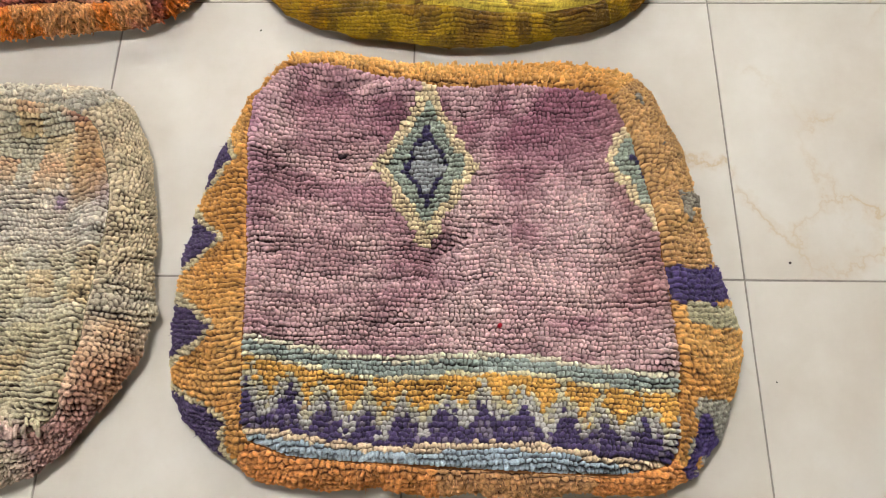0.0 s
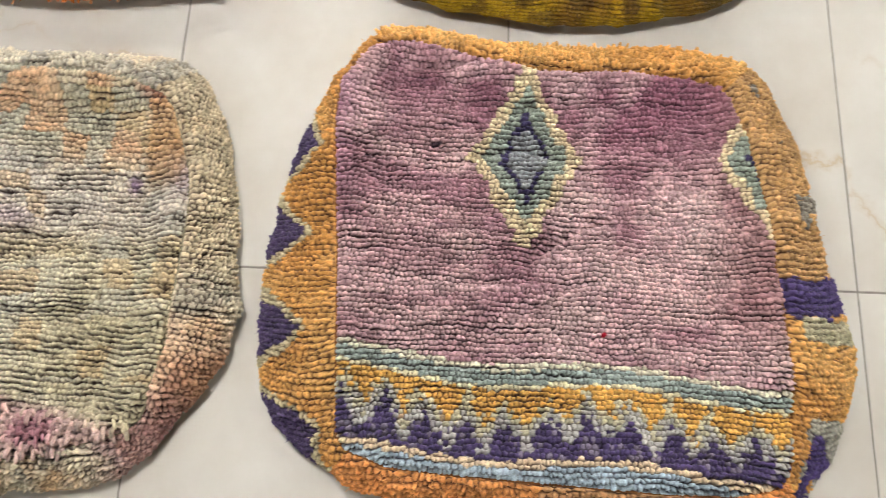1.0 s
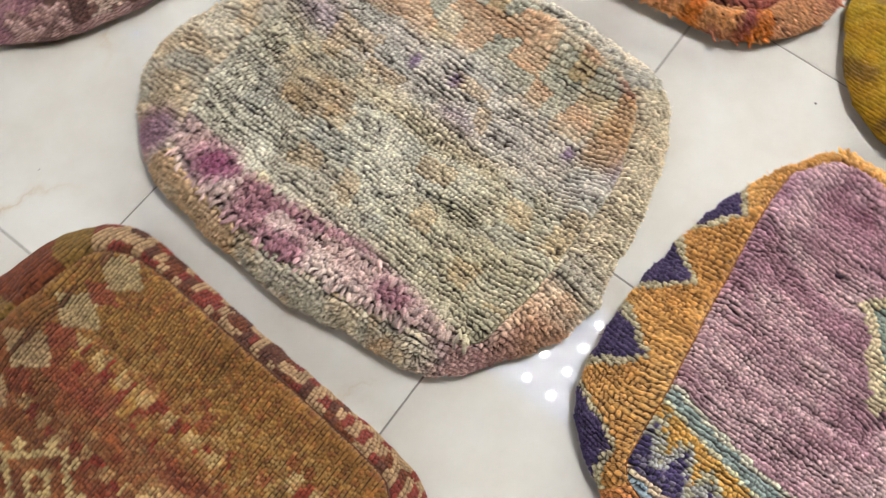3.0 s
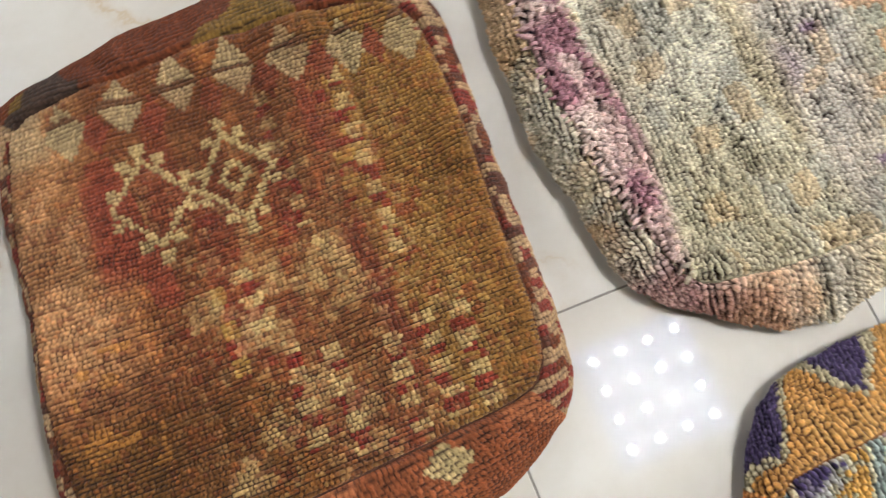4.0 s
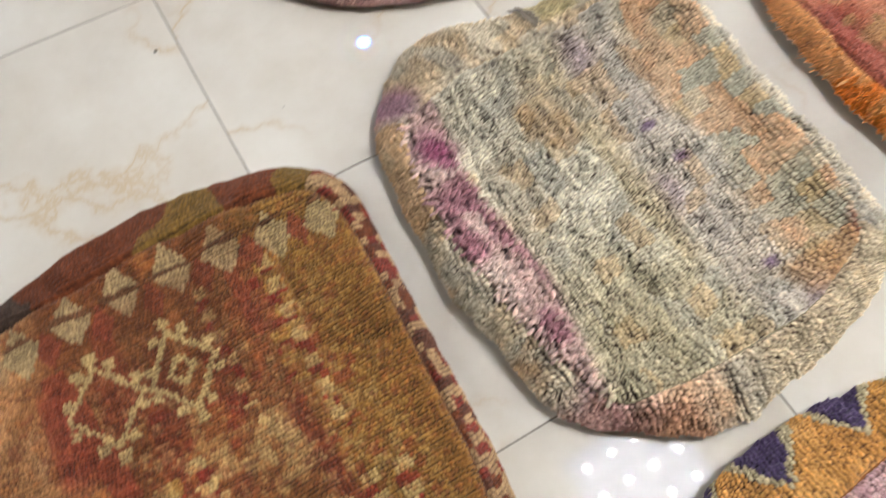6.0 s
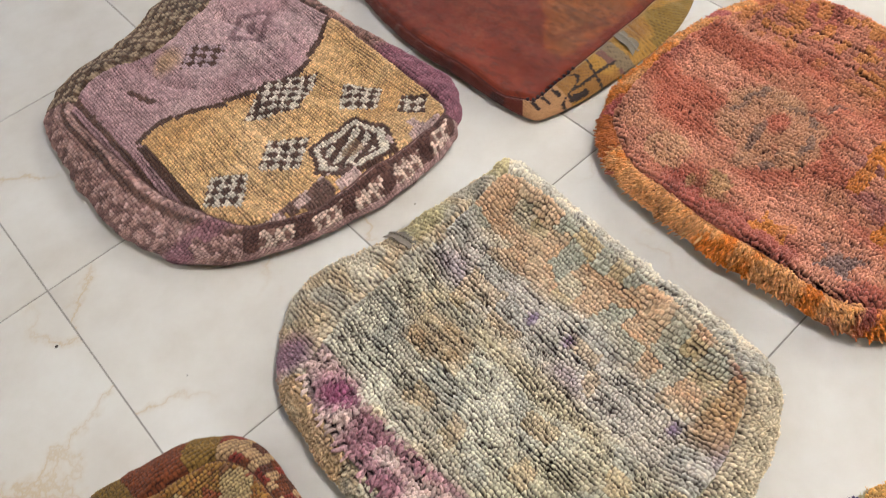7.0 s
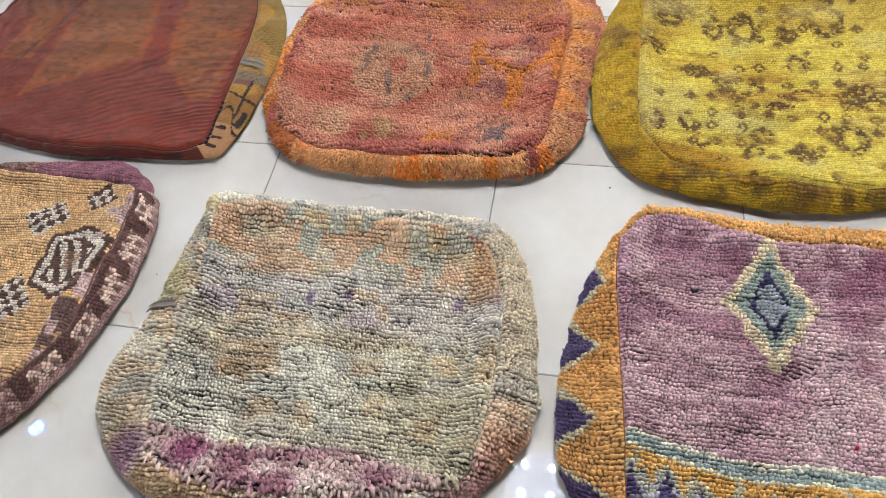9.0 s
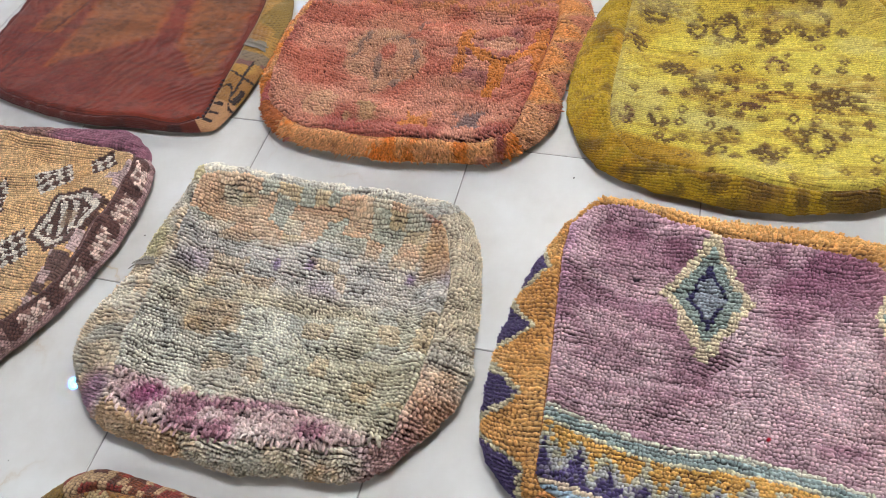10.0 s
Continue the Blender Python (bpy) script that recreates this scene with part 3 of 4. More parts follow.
def dye_coral(x, y, s, side):
    d = Dye(x, (224, 164, 140))
    d.lay(0.8 * step(fbm(x, y, 91, 6, 12), 0.42, 0.66), (198, 116, 94)).lay(0.6 * step(fbm(x, y, 92, 9, 16), 0.55, 0.7), (218, 166, 136))
    edge = np.minimum(np.minimum(x + 0.45, 0.12 - x), np.minimum(y - 0.37, 0.86 - y))
    d.lay(0.6 * step(-edge, -0.06, -0.02) * step(vn(x, y, 93, 14), 0.35, 0.65), (156, 74, 70))
    far = step(y + 0.02 * (vn(x, y, 94, 9) - 0.5), 0.72, 0.77)
    d.lay(0.5 * far, (180, 112, 96)).lay(0.65 * far * (cells(np.floor(x / 0.02 + vn(x, y, 194, 20)), np.floor(y / 0.016), 3) > 0.6), (220, 156, 84))
    blur = 0.4 * (vn(x, y, 95, 34) - 0.5)
    q = np.hypot((x + 0.215) / 0.09, (y - 0.575) / 0.09) + blur
    d.lay(0.65 * step(-np.abs(q - 0.6), -0.35, -0.2), (212, 180, 146))
    for cx, cy, lean in ((-0.275, 0.6, 0.3), (-0.225, 0.535, -0.1), (-0.165, 0.6, -0.5), (-0.19, 0.66, 0.8), (-0.17, 0.54, 0.5)):
        d.lay(0.65 * (np.abs(x - cx - lean * (y - cy) + 0.012 * (vn(x, y, 96, 60) - 0.5)) < 0.0075) * (np.abs(y - cy) < 0.04) * step(vn(x, y, 196, 50), 0.2, 0.5), (140, 122, 116))
    q = np.hypot((x - 0.005) / 0.1, (y - 0.6) / 0.1) + blur
    d.lay(0.6 * step(-q, -1.1, -0.8) * step(vn(x, y, 98, 30), 0.4, 0.6), (160, 108, 112))
    wave = 0.016 * (vn(x, y, 97, 40) - 0.5)
    d.lay(0.85 * (np.abs(y - 0.575 - 0.7 * np.abs(x - 0.005) + wave) < 0.013) * (np.abs(x - 0.005) < 0.085), (228, 152, 66))
    d.lay(0.85 * (np.abs(x - 0.005 + wave) < 0.012) * (y > 0.49) * (y < 0.58), (228, 152, 66))
    d.lay(0.8 * (np.abs(np.abs(x - 0.005) - 0.075 + wave) < 0.012) * (y > 0.55) * (y < 0.68), (224, 148, 70)).lay(0.7 * (lozenge(x, y, 0.005, 0.64, 0.045, 0.035) + blur < 1), (218, 176, 140))
    for cx, cy, c in ((-0.305, 0.43, (220, 182, 146)), (-0.215, 0.412, (196, 168, 122)), (-0.11, 0.41, (228, 156, 66)), (-0.012, 0.425, (140, 130, 134))):
        arm = np.minimum(np.abs((x - cx) - (y - cy)), np.abs((x - cx) + (y - cy))) + wave
        d.lay(0.75 * (np.hypot(x - cx, y - cy) < 0.036) * ((arm < 0.013) | (cx < -0.2)) * step(vn(x, y, 89, 45), 0.2, 0.45), c)
    g = s >= 0
    e = Dye(x, (222, 166, 112))
    e.lay((side == 3) * step(fbm(x, y, 103, 26), 0.43, 0.6), (226, 138, 56)).lay((side == 3) * 0.8 * step(vn(x, y, 104, 30), 0.72, 0.85), (136, 70, 84))
    e.lay((side == 3) & (x < -0.36), (176, 104, 56))
    tooth = tri(y / 0.085) * 0.9 + 0.1 * vn(x, y, 105, 40)
    e.lay((side == 0) * 0.8 * step(tooth - s + 0.3 * (fbm(x, y, 108, 30) - 0.5), 0.0, 0.2), (228, 156, 84)).lay((side == 0) * 0.8 * step(s - tooth, 0.12, 0.3), (202, 132, 112)).lay(0.8 * ((side == 0) & (y < 0.47)), (224, 172, 132))
    e.lay((side == 2) * step(fbm(x, y, 106, 24), 0.4, 0.6), (222, 142, 62)).lay((side == 2) * 0.8 * step(vn(x, y, 107, 18), 0.6, 0.7), (176, 92, 104))
    e.lay((side == 1), (204, 128, 92))
    d.c[g] = e.c[g]
    return np.minimum(d.c * np.array([1.0, 0.94, 0.88]), 246)


def dye_yellow(x, y, s, side):
    d = Dye(x, (236, 216, 100))
    d.lay(0.6 * step(fbm(x, y, 111, 4, 10), 0.52, 0.66), (206, 168, 44)).lay(0.7 * step(fbm(x, y, 112, 6, 9), 0.55, 0.7), (226, 208, 128))
    d.lay(0.4 * step(y + 0.05 * vn(x, y, 113, 6), 0.70, 0.76), (200, 164, 44))
    d.lay(0.85 * step(-np.abs(y - 0.40 + 0.15 * (x - 0.3)) + 0.01 * vn(x, y, 114, 20), -0.03, -0.012) * step(0.45 - x, 0, 0.1), (190, 142, 30))
    d.lay(0.5 * step(-np.hypot((x - 0.4) / 0.06, (y - 0.49) / 0.03) + 0.6 * fbm(x, y, 122, 40), -1.0, -0.3), (206, 196, 160))
    olive, plum = (98, 70, 38), (100, 60, 54)
    soft = 0.35 * (vn(x, y, 115, 70) - 0.4)
    marks = ((0.279, 0.775, 0.05, 0.06), (0.414, 0.728, 0.035, 0.055), (0.49, 0.768, 0.02, 0.028), (0.492, 0.72, 0.022, 0.03), (0.56, 0.765, 0.045, 0.07), (0.36, 0.73, 0.024, 0.045),
             (0.263, 0.665, 0.016, 0.022), (0.246, 0.69, 0.012, 0.02), (0.40, 0.575, 0.05, 0.035), (0.33, 0.61, 0.04, 0.022), (0.313, 0.480, 0.022, 0.033), (0.33, 0.437, 0.02, 0.022),
             (0.259, 0.473, 0.016, 0.032), (0.431, 0.460, 0.024, 0.026), (0.414, 0.422, 0.02, 0.022), (0.49, 0.418, 0.03, 0.03), (0.565, 0.46, 0.04, 0.05), (0.505, 0.56, 0.045, 0.014),
             (0.46, 0.535, 0.03, 0.012), (0.281, 0.379, 0.012, 0.016), (0.314, 0.378, 0.012, 0.016), (0.6, 0.56, 0.05, 0.04), (0.5, 0.64, 0.03, 0.03), (0.41, 0.535, 0.03, 0.02))
    bare = 0.35 + 0.65 * (cells(np.floor(x / 0.0048), np.floor(y / 0.0048), 18) > 0.28)
    for k, (cx, cy, w, h) in enumerate(marks):
        q = np.hypot((x - cx) / w, (y - cy) / h) * 0.6 + 0.4 * lozenge(x, y, cx, cy, w, h) + 1.2 * soft
        ring = step(-q, -1.12, -0.75) * np.maximum(step(q, 0.3, 0.55), 1.0 * (k % 3 == 0)) * step(vn(x, y, 116, 70, 110), 0.12, 0.4)
        d.lay(0.9 * bare * ring, plum if k % 5 == 2 or 16 < k < 19 else olive)
    cu, cv = np.floor(x / 0.042), np.floor(y / 0.038)
    ox, oy = (cu + 0.3 + 0.4 * cells(cu, cv, 61)) * 0.042, (cv + 0.3 + 0.4 * cells(cu, cv, 62)) * 0.038
    q = lozenge(x, y, ox, oy, 0.013, 0.014) + soft
    small = step(-q, -1.15, -0.7) * np.maximum(step(q, 0.3, 0.55), 1.0 * (cells(cu, cv, 63) > 0.5)) * (cells(cu, cv, 64) > 0.4)
    d.lay(0.7 * bare * small, olive).lay(0.3 * small * (cells(cu, cv, 65) > 0.65), plum)
    smear = step(x, 0.33, 0.37) * step(fbm(x, y, 124, 9, 42), 0.52, 0.66) * step(-np.abs(y - 0.57), -0.07, -0.03)
    d.lay(0.35 * smear, (188, 136, 44)).lay(0.35 * smear * step(vn(x, y, 125, 16, 60), 0.55, 0.75), (120, 76, 70))
    d.lay(0.5 * step(fbm(x, y, 126, 12, 16), 0.56, 0.7), (226, 210, 150))
    d.lay(0.35 * (fbm(x, y, 121, 14, 60) > 0.62), (170, 134, 44))
    g = s >= 0
    e = Dye(x, (212, 176, 46))
    e.lay(0.8 * step(fbm(x, y, 117, 9), 0.4, 0.65), (184, 154, 40)).lay(0.7 * step(fbm(x, y, 118, 14), 0.58, 0.7), (206, 156, 36))
    e.lay(0.6 * (side == 3) * step(fbm(x, y, 123, 12), 0.48, 0.62), (122, 88, 56))
    e.lay(0.5 * step(vn(x, y, 119, 40), 0.66, 0.85), (112, 78, 52)).lay(0.5 * (side == 3) * (vn(x, y, 120, 60, 110) > 0.62), (116, 90, 56))
    d.c[g] = e.c[g]
    return d.c * np.array([0.9, 0.87, 0.74])


# ---- the woven covers ----
RING = 6
_t = np.array([-0.4, 0.72])
_r = np.array([1.0, 0.86])
_a = np.arange(RING) * 2 * math.pi / RING + 0.3
KNOT = np.array([[r * math.copysign(abs(math.cos(a)) ** 0.75, math.cos(a)), r * math.copysign(abs(math.sin(a)) ** 0.75, math.sin(a)), t] for r, t in zip(_r, _t) for a in _a] + [[0, 0, 1.0]])
KNOT_FACES = np.array([f for k in range(1) for i in range(RING) for f in ((k * RING + i, k * RING + (i + 1) % RING, (k + 1) * RING + (i + 1) % RING), (k * RING + i, (k + 1) * RING + (i + 1) % RING, (k + 1) * RING + i))] + [(RING + i, RING + (i + 1) % RING, 2 * RING) for i in range(RING)])


def knots(name, at, along, across, up, a, b, h, lean, dye, parent):
    """Wool knots as one mesh: half sizes a and b, height h, tips pushed over by lean."""
    n, k = len(at), len(KNOT)
    t = np.clip(KNOT[:, 2], 0, 1) ** 1.5
    v = at[:, None] + along[:, None] * (a[:, None] * KNOT[:, 0])[..., None] + across[:, None] * (b[:, None] * KNOT[:, 1])[..., None] + up[:, None] * (h[:, None] * KNOT[:, 2])[..., None] + lean[:, None] * t[None, :, None]
    f = KNOT_FACES[None] + (np.arange(n) * k)[:, None, None]
    part_of(name, mesh_of(name, v.reshape(-1, 3), f.reshape(-1, 3), PILE, np.repeat(lin(dye), k, 0)), parent, kind="stuff")


def curve_through(points, per=16):
    """A smooth closed line through the points."""
    p = np.asarray(points, float)
    out = []
    for i in range(len(p)):
        a, b, c, d = p[i - 1], p[i], p[(i + 1) % len(p)], p[(i + 2) % len(p)]
        t = np.linspace(0, 1, per, endpoint=False)[:, None]
        out.append(0.5 * (2 * b + (c - a) * t + (2 * a - 5 * b + 4 * c - d) * t ** 2 + (3 * b - a - 3 * c + d) * t ** 3))
    return np.concatenate(out)


def corners_cut(points, times=2):
    p = np.asarray(points, float)
    for _ in range(times):
        q = np.roll(p, -1, 0)
        p = np.stack([0.85 * p + 0.15 * q, 0.15 * p + 0.85 * q], 1).reshape(-1, 2)
    return p


def radii(line, centre, angles):
    """The distance from the centre to the closed line in each direction."""
    a = line - centre
    b = np.roll(a, -1, 0)
    ways = np.column_stack([np.cos(angles), np.sin(angles)])
    e = b - a
    den = ways[:, 0:1] * e[None, :, 1] - ways[:, 1:2] * e[None, :, 0]
    den = np.where(np.abs(den) < 1e-12, 1e-12, den)
    r = (a[None, :, 0] * e[None, :, 1] - a[None, :, 1] * e[None, :, 0]) / den
    u = (a[None, :, 0] * ways[:, 1:2] - a[None, :, 1] * ways[:, 0:1]) / den
    return np.where((u >= -1e-9) & (u <= 1 + 1e-9) & (r > 0), r, 0).max(1)


class Cover:
    """An empty pouf cover lying flat: a top panel, side panels that fall from its seam to the floor, knotted pile."""

    def __init__(self, label, outline, panel, rim, sag, dye, seed, rumple=0.006, inset=0.003, crease=0.0, crease_at=(4.0, 20.0), cut=2, low=0.015, uneven=1.0, groove=0.006):
        self.low, self.groove = low, groove
        self.centre = np.mean(np.asarray(panel), 0)
        self.ang = np.linspace(-math.pi, math.pi, 721)
        self.ro = radii(curve_through(outline), self.centre, self.ang) - inset
        cx, cy = np.cos(self.ang), np.sin(self.ang)
        self.ro = self.ro + uneven * (0.007 * (vn(cx, cy, seed + 21, 7) - 0.5) + 0.006 * (vn(cx, cy, seed + 22, 22) - 0.5))
        self.crease, self.crease_at = crease, crease_at
        self.rp = np.minimum(radii(corners_cut(panel, cut), self.centre, self.ang), self.ro - 0.012)
        self.rim, self.sag, self.dye, self.seed, self.rumple = rim, sag, dye, seed, rumple
        p = np.asarray(panel) - self.centre
        self.corner = [math.atan2(*p[np.argmax(p @ np.array(w))][::-1]) for w in ((1, 1), (-1, 1), (-1, -1), (1, -1))]
        self.rng = np.random.default_rng(seed)
        self.thing = tagged(new("pouf_cover"), label, "pouf cover", "woven pouf covers on the floor")
        self.thing.location = (self.centre[0] * PU, self.centre[1] * PU, 0)
        self.panels = {}

    def polar(self, x, y):
        dx, dy = x - self.centre[0], y - self.centre[1]
        th, r = np.arctan2(dy, dx), np.hypot(dx, dy)
        return th, r, np.interp(th, self.ang, self.rp), np.interp(th, self.ang, self.ro)

    def side_of(self, th):
        a = [c % (2 * math.pi) for c in self.corner]
        t = th % (2 * math.pi)
        out = np.zeros(np.shape(t), int)
        out[(t >= a[0]) & (t < a[1])] = 1
        out[(t >= a[1]) & (t < a[2])] = 2
        out[(t >= a[2]) & (t < a[3])] = 3
        return out

    def height(self, x, y):
        """In plan units, over the floor."""
        th, r, rp, ro = self.polar(x, y)
        q, s = np.clip(r / rp, 0, 1), np.clip((r - rp) / (ro - rp), 0, 1)
        edge = self.rim * (0.8 + 0.4 * vn(np.cos(th), np.sin(th), self.seed, 2.3))
        top = self.sag + (edge - self.sag) * (0.35 * step(q, 0.5, 0.98) + 0.65 * step(q, 0.8, 0.975))
        wr = (fbm(x, y, self.seed + 1, 6, 9) - 0.5) * 2 * self.rumple + (vn(x, y, self.seed + 2, 17, 26) - 0.5) * self.rumple * 0.7
        bend = 0.045 * (vn(x, y, self.seed + 12, 9) - 0.5)
        fold = 1 - np.abs(2 * vn(x + bend, y + bend, self.seed + 13, *self.crease_at) - 1)
        wr = wr - self.crease * fold ** 7 * step(vn(x, y, self.seed + 14, 4), 0.35, 0.65)
        wr = wr * np.where(s > 0, 1 - s, 1)
        low = self.low
        side = low + (edge - low) * (0.45 * np.sqrt(np.clip(1 - s ** 2.2, 0, 1)) + 0.55 * (1 - s) ** 0.9)
        buckle = vn(np.cos(th), np.sin(th), self.seed + 16, 8) + 0.6 * vn(np.cos(th), np.sin(th), self.seed + 17, 19) - 0.8
        side = side + self.rim * 0.45 * buckle * s * (1 - s) * 2.2
        gap = (r - rp) / 0.0045
        return np.where(r <= rp, top, side) + wr - self.groove * np.exp(-gap ** 2)

    def frame_at(self, x, y):
        e = 0.003
        z = self.height(x, y)
        gx, gy = (self.height(x + e, y) - self.height(x - e, y)) / (2 * e), (self.height(x, y + e) - self.height(x, y - e)) / (2 * e)
        g = np.hypot(gx, gy)
        k = np.minimum(1, 2.2 / np.maximum(g, 1e-6))
        n = np.column_stack([-gx * k, -gy * k, np.ones_like(z)])
        n /= np.linalg.norm(n, axis=1)[:, None]
        p = np.column_stack([(x - self.centre[0]) * PU, (y - self.centre[1]) * PU, z * PU])
        return p, n

    def tufts(self, u, v, du, dv, tall, jig, crack, gapes, cut, closed):
        """Tufts in wavy rows over lengths u and v: relief, the depth of the gaps, and each tuft's own place and chance."""
        sd = self.seed
        wu = u / du + 1.6 * (vn(u, v, sd + 3, 14) - 0.5)
        wv = v / dv + 2.8 * (vn(u, v, sd + 8, 7, 5) - 0.5) + 0.9 * jig * (vn(u, v, sd + 9, 34) - 0.5)
        f1, f2 = np.full(len(u), 9.0), np.full(len(u), 9.0)
        row1, row2, px, py, chance = (np.zeros(len(u)) for _ in range(5))
        b0 = np.floor(wv)
        for db in (-1, 0, 1):
            b = b0 + db
            shift = cells(b, 0 * b, sd + 31) * (0.35 + 0.65 * jig)
            a0 = np.floor(wu - shift)
            for da in (-1, 0, 1):
                a = a0 + da
                x = a + shift + 0.5 + 0.8 * jig * (cells(a, b, sd + 32) - 0.5) - wu
                y = b + 0.5 + 0.42 * jig * (cells(a, b, sd + 33) - 0.5) - wv
                d = np.hypot(x, 1.12 * y)
                near = d < f1
                mid = ~near & (d < f2)
                f2 = np.where(near, f1, np.where(mid, d, f2))
                row2 = np.where(near, row1, np.where(mid, b, row2))
                f1, row1 = np.where(near, d, f1), np.where(near, b, row1)
                px, py, chance = np.where(near, x, px), np.where(near, y, py), np.where(near, cells(a, b, sd + 34), chance)
        e = f2 - f1
        gape = np.clip((vn(u, np.maximum(row1, row2), sd + 5, gapes, 1.0) - 0.42) * 3.2, 0, 1) * np.clip(fbm(u, v, sd + 6, 5) * 3.0 - 0.9, 0.0, 1)
        if closed is not None:
            gape = gape * (1 - closed)
        gape = gape * crack
        between = row1 != row2
        worn = 0.65 + 0.7 * vn(u, v, sd + 7, 9)
        broken = 0.25 + 1.3 * vn(u, np.maximum(row1, row2), sd + 10, 0.45 / du, 1.0)
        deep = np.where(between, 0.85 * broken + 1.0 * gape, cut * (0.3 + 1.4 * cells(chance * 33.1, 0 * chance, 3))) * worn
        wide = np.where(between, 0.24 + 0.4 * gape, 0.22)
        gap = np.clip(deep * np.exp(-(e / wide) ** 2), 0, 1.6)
        lean = (cells(chance * 91.7, 0 * chance, 1) - 0.5) * px + (cells(chance * 57.3, 0 * chance, 2) - 0.5) * py
        relief = tall * (0.85 - 1.1 * gap - 0.2 * f1 ** 2 + 0.36 * jig * (chance - 0.5) + 0.75 * jig * lean + 0.4 * jig * (vn(u, v, sd + 11, 0.9 / du) - 0.5) + 0.4 * jig * (vn(u, v, sd + 15, 2.1 / du) - 0.5))
        return relief, gap, px * du, py * dv, chance

    def weave(self, du, dv, tall, crack=0.8, gapes=14.0, jig=1.0, cut=0.5, turn=0.0, closed=None, mottle=0.06, grid=(0.0014, 0.0012), side=None, material=None, gap_shade=0.93):
        """The knotted cloth: top panel, four side panels, and the underside. side gives du, dv and tall of the side panels."""
        material = material or PILE
        cx, cy = self.centre

        def dyed_shaded(x, y, s, k, gap, chance):
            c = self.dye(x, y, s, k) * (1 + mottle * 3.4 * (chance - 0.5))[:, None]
            # Shade between tufts is painted in: the dye darkens with gap depth.
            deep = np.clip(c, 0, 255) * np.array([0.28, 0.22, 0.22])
            m = gap_shade * np.clip(1.2 * gap, 0, 1)[:, None] ** 1.3
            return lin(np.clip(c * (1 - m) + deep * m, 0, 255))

        # top panel
        R = self.rp.max() + 0.004
        gx, gy = np.arange(-R, R, grid[0]), np.arange(-R, R, grid[1])
        X, Y = np.meshgrid(cx + gx, cy + gy)
        ny, nx = X.shape
        th, r, rp, _ = self.polar(X.ravel(), Y.ravel())
        keep = (r < rp + 1.1 * max(grid)).reshape(ny, nx)
        quad = keep[:-1, :-1] & keep[1:, :-1] & keep[1:, 1:] & keep[:-1, 1:]
        used = np.zeros((ny, nx), bool)
        for sl in ((slice(0, -1), slice(0, -1)), (slice(1, None), slice(0, -1)), (slice(1, None), slice(1, None)), (slice(0, -1), slice(1, None))):
            used[sl] |= quad
        number = np.cumsum(used.ravel()).reshape(ny, nx) - 1
        i, j = np.nonzero(quad)
        f = np.stack([number[i, j], number[i, j + 1], number[i + 1, j + 1], number[i + 1, j]], -1)
        u = used.ravel()
        th, r = th[u], np.minimum(r, rp)[u]
        rp = rp[u]
        x, y = cx + r * np.cos(th), cy + r * np.sin(th)
        c, s_ = math.cos(turn), math.sin(turn)
        U, V = c * (x - cx) + s_ * (y - cy), -s_ * (x - cx) + c * (y - cy)
        relief, gap, ox, oy, chance = self.tufts(U, V, du, dv, tall, jig, crack, gapes, cut, None if closed is None else closed(x, y))
        p, up = self.frame_at(x, y)
        p = p + up * (relief * PU * np.clip((rp - r) / 0.004, 0.15, 1))[:, None]
        none = -np.ones(len(x))
        col = dyed_shaded(x + 0.85 * (c * ox - s_ * oy), y + 0.85 * (s_ * ox + c * oy), none, none.astype(int), gap, chance)
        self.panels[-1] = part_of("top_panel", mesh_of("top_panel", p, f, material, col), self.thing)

        # side panels
        du, dv, tall = side or (du, dv, tall)
        th = np.linspace(-math.pi, math.pi, 2881)
        mid = 0.5 * (np.interp(th, self.ang, self.rp) + np.interp(th, self.ang, self.ro))
        run = np.concatenate([[0], np.cumsum(np.hypot(np.diff(mid * np.cos(th)), np.diff(mid * np.sin(th))))])
        steps = int(run[-1] / (grid[0] * 1.15))
        t = np.interp(np.arange(steps) * run[-1] / steps, run, th)
        a, b = np.interp(t, self.ang, self.rp), np.interp(t, self.ang, self.ro)
        q = np.linspace(0, 1, max(24, int(np.quantile(b - a + 0.6 * self.rim, 0.7) / (grid[1] * 1.2))))
        s = np.clip(np.sin(q * math.pi / 2) ** 0.85, 0, 1)
        S, T = np.meshgrid(s, t, indexing="ij")
        Q = np.meshgrid(q, t, indexing="ij")[0]
        wide = (b - a + 0.6 * self.rim)[None, :]
        r = a[None] + (b - a)[None] * S
        x, y = (cx + r * np.cos(T)).ravel(), (cy + r * np.sin(T)).ravel()
        flat = a[None] + Q * wide
        fx, fy = (flat * np.cos(T)).ravel(), (flat * np.sin(T)).ravel()
        relief, gap, ox, oy, chance = self.tufts(c * fx + s_ * fy, -s_ * fx + c * fy + 3.0, du, dv, tall, jig, 0.5 * crack, gapes, cut, None)
        ox, oy = c * ox - s_ * oy, s_ * ox + c * oy
        p, up = self.frame_at(x, y)
        fade = np.clip(Q / 0.06, 0.15, 1).ravel()
        p = p + up * (relief * PU * fade)[:, None]
        tt = T.ravel()
        who = np.clip(self.side_of(t), 0, 3)
        ss = np.clip(S.ravel() + 0.7 * (ox * np.cos(tt) + oy * np.sin(tt)) / np.broadcast_to(wide, S.shape).ravel(), 0, 1)
        col = dyed_shaded(x + 0.7 * ox, y + 0.7 * oy, ss, np.broadcast_to(who, S.shape).ravel(), gap, chance)
        m = len(q)
        p, col = p.reshape(m, steps, 3), col.reshape(m, steps, 3)
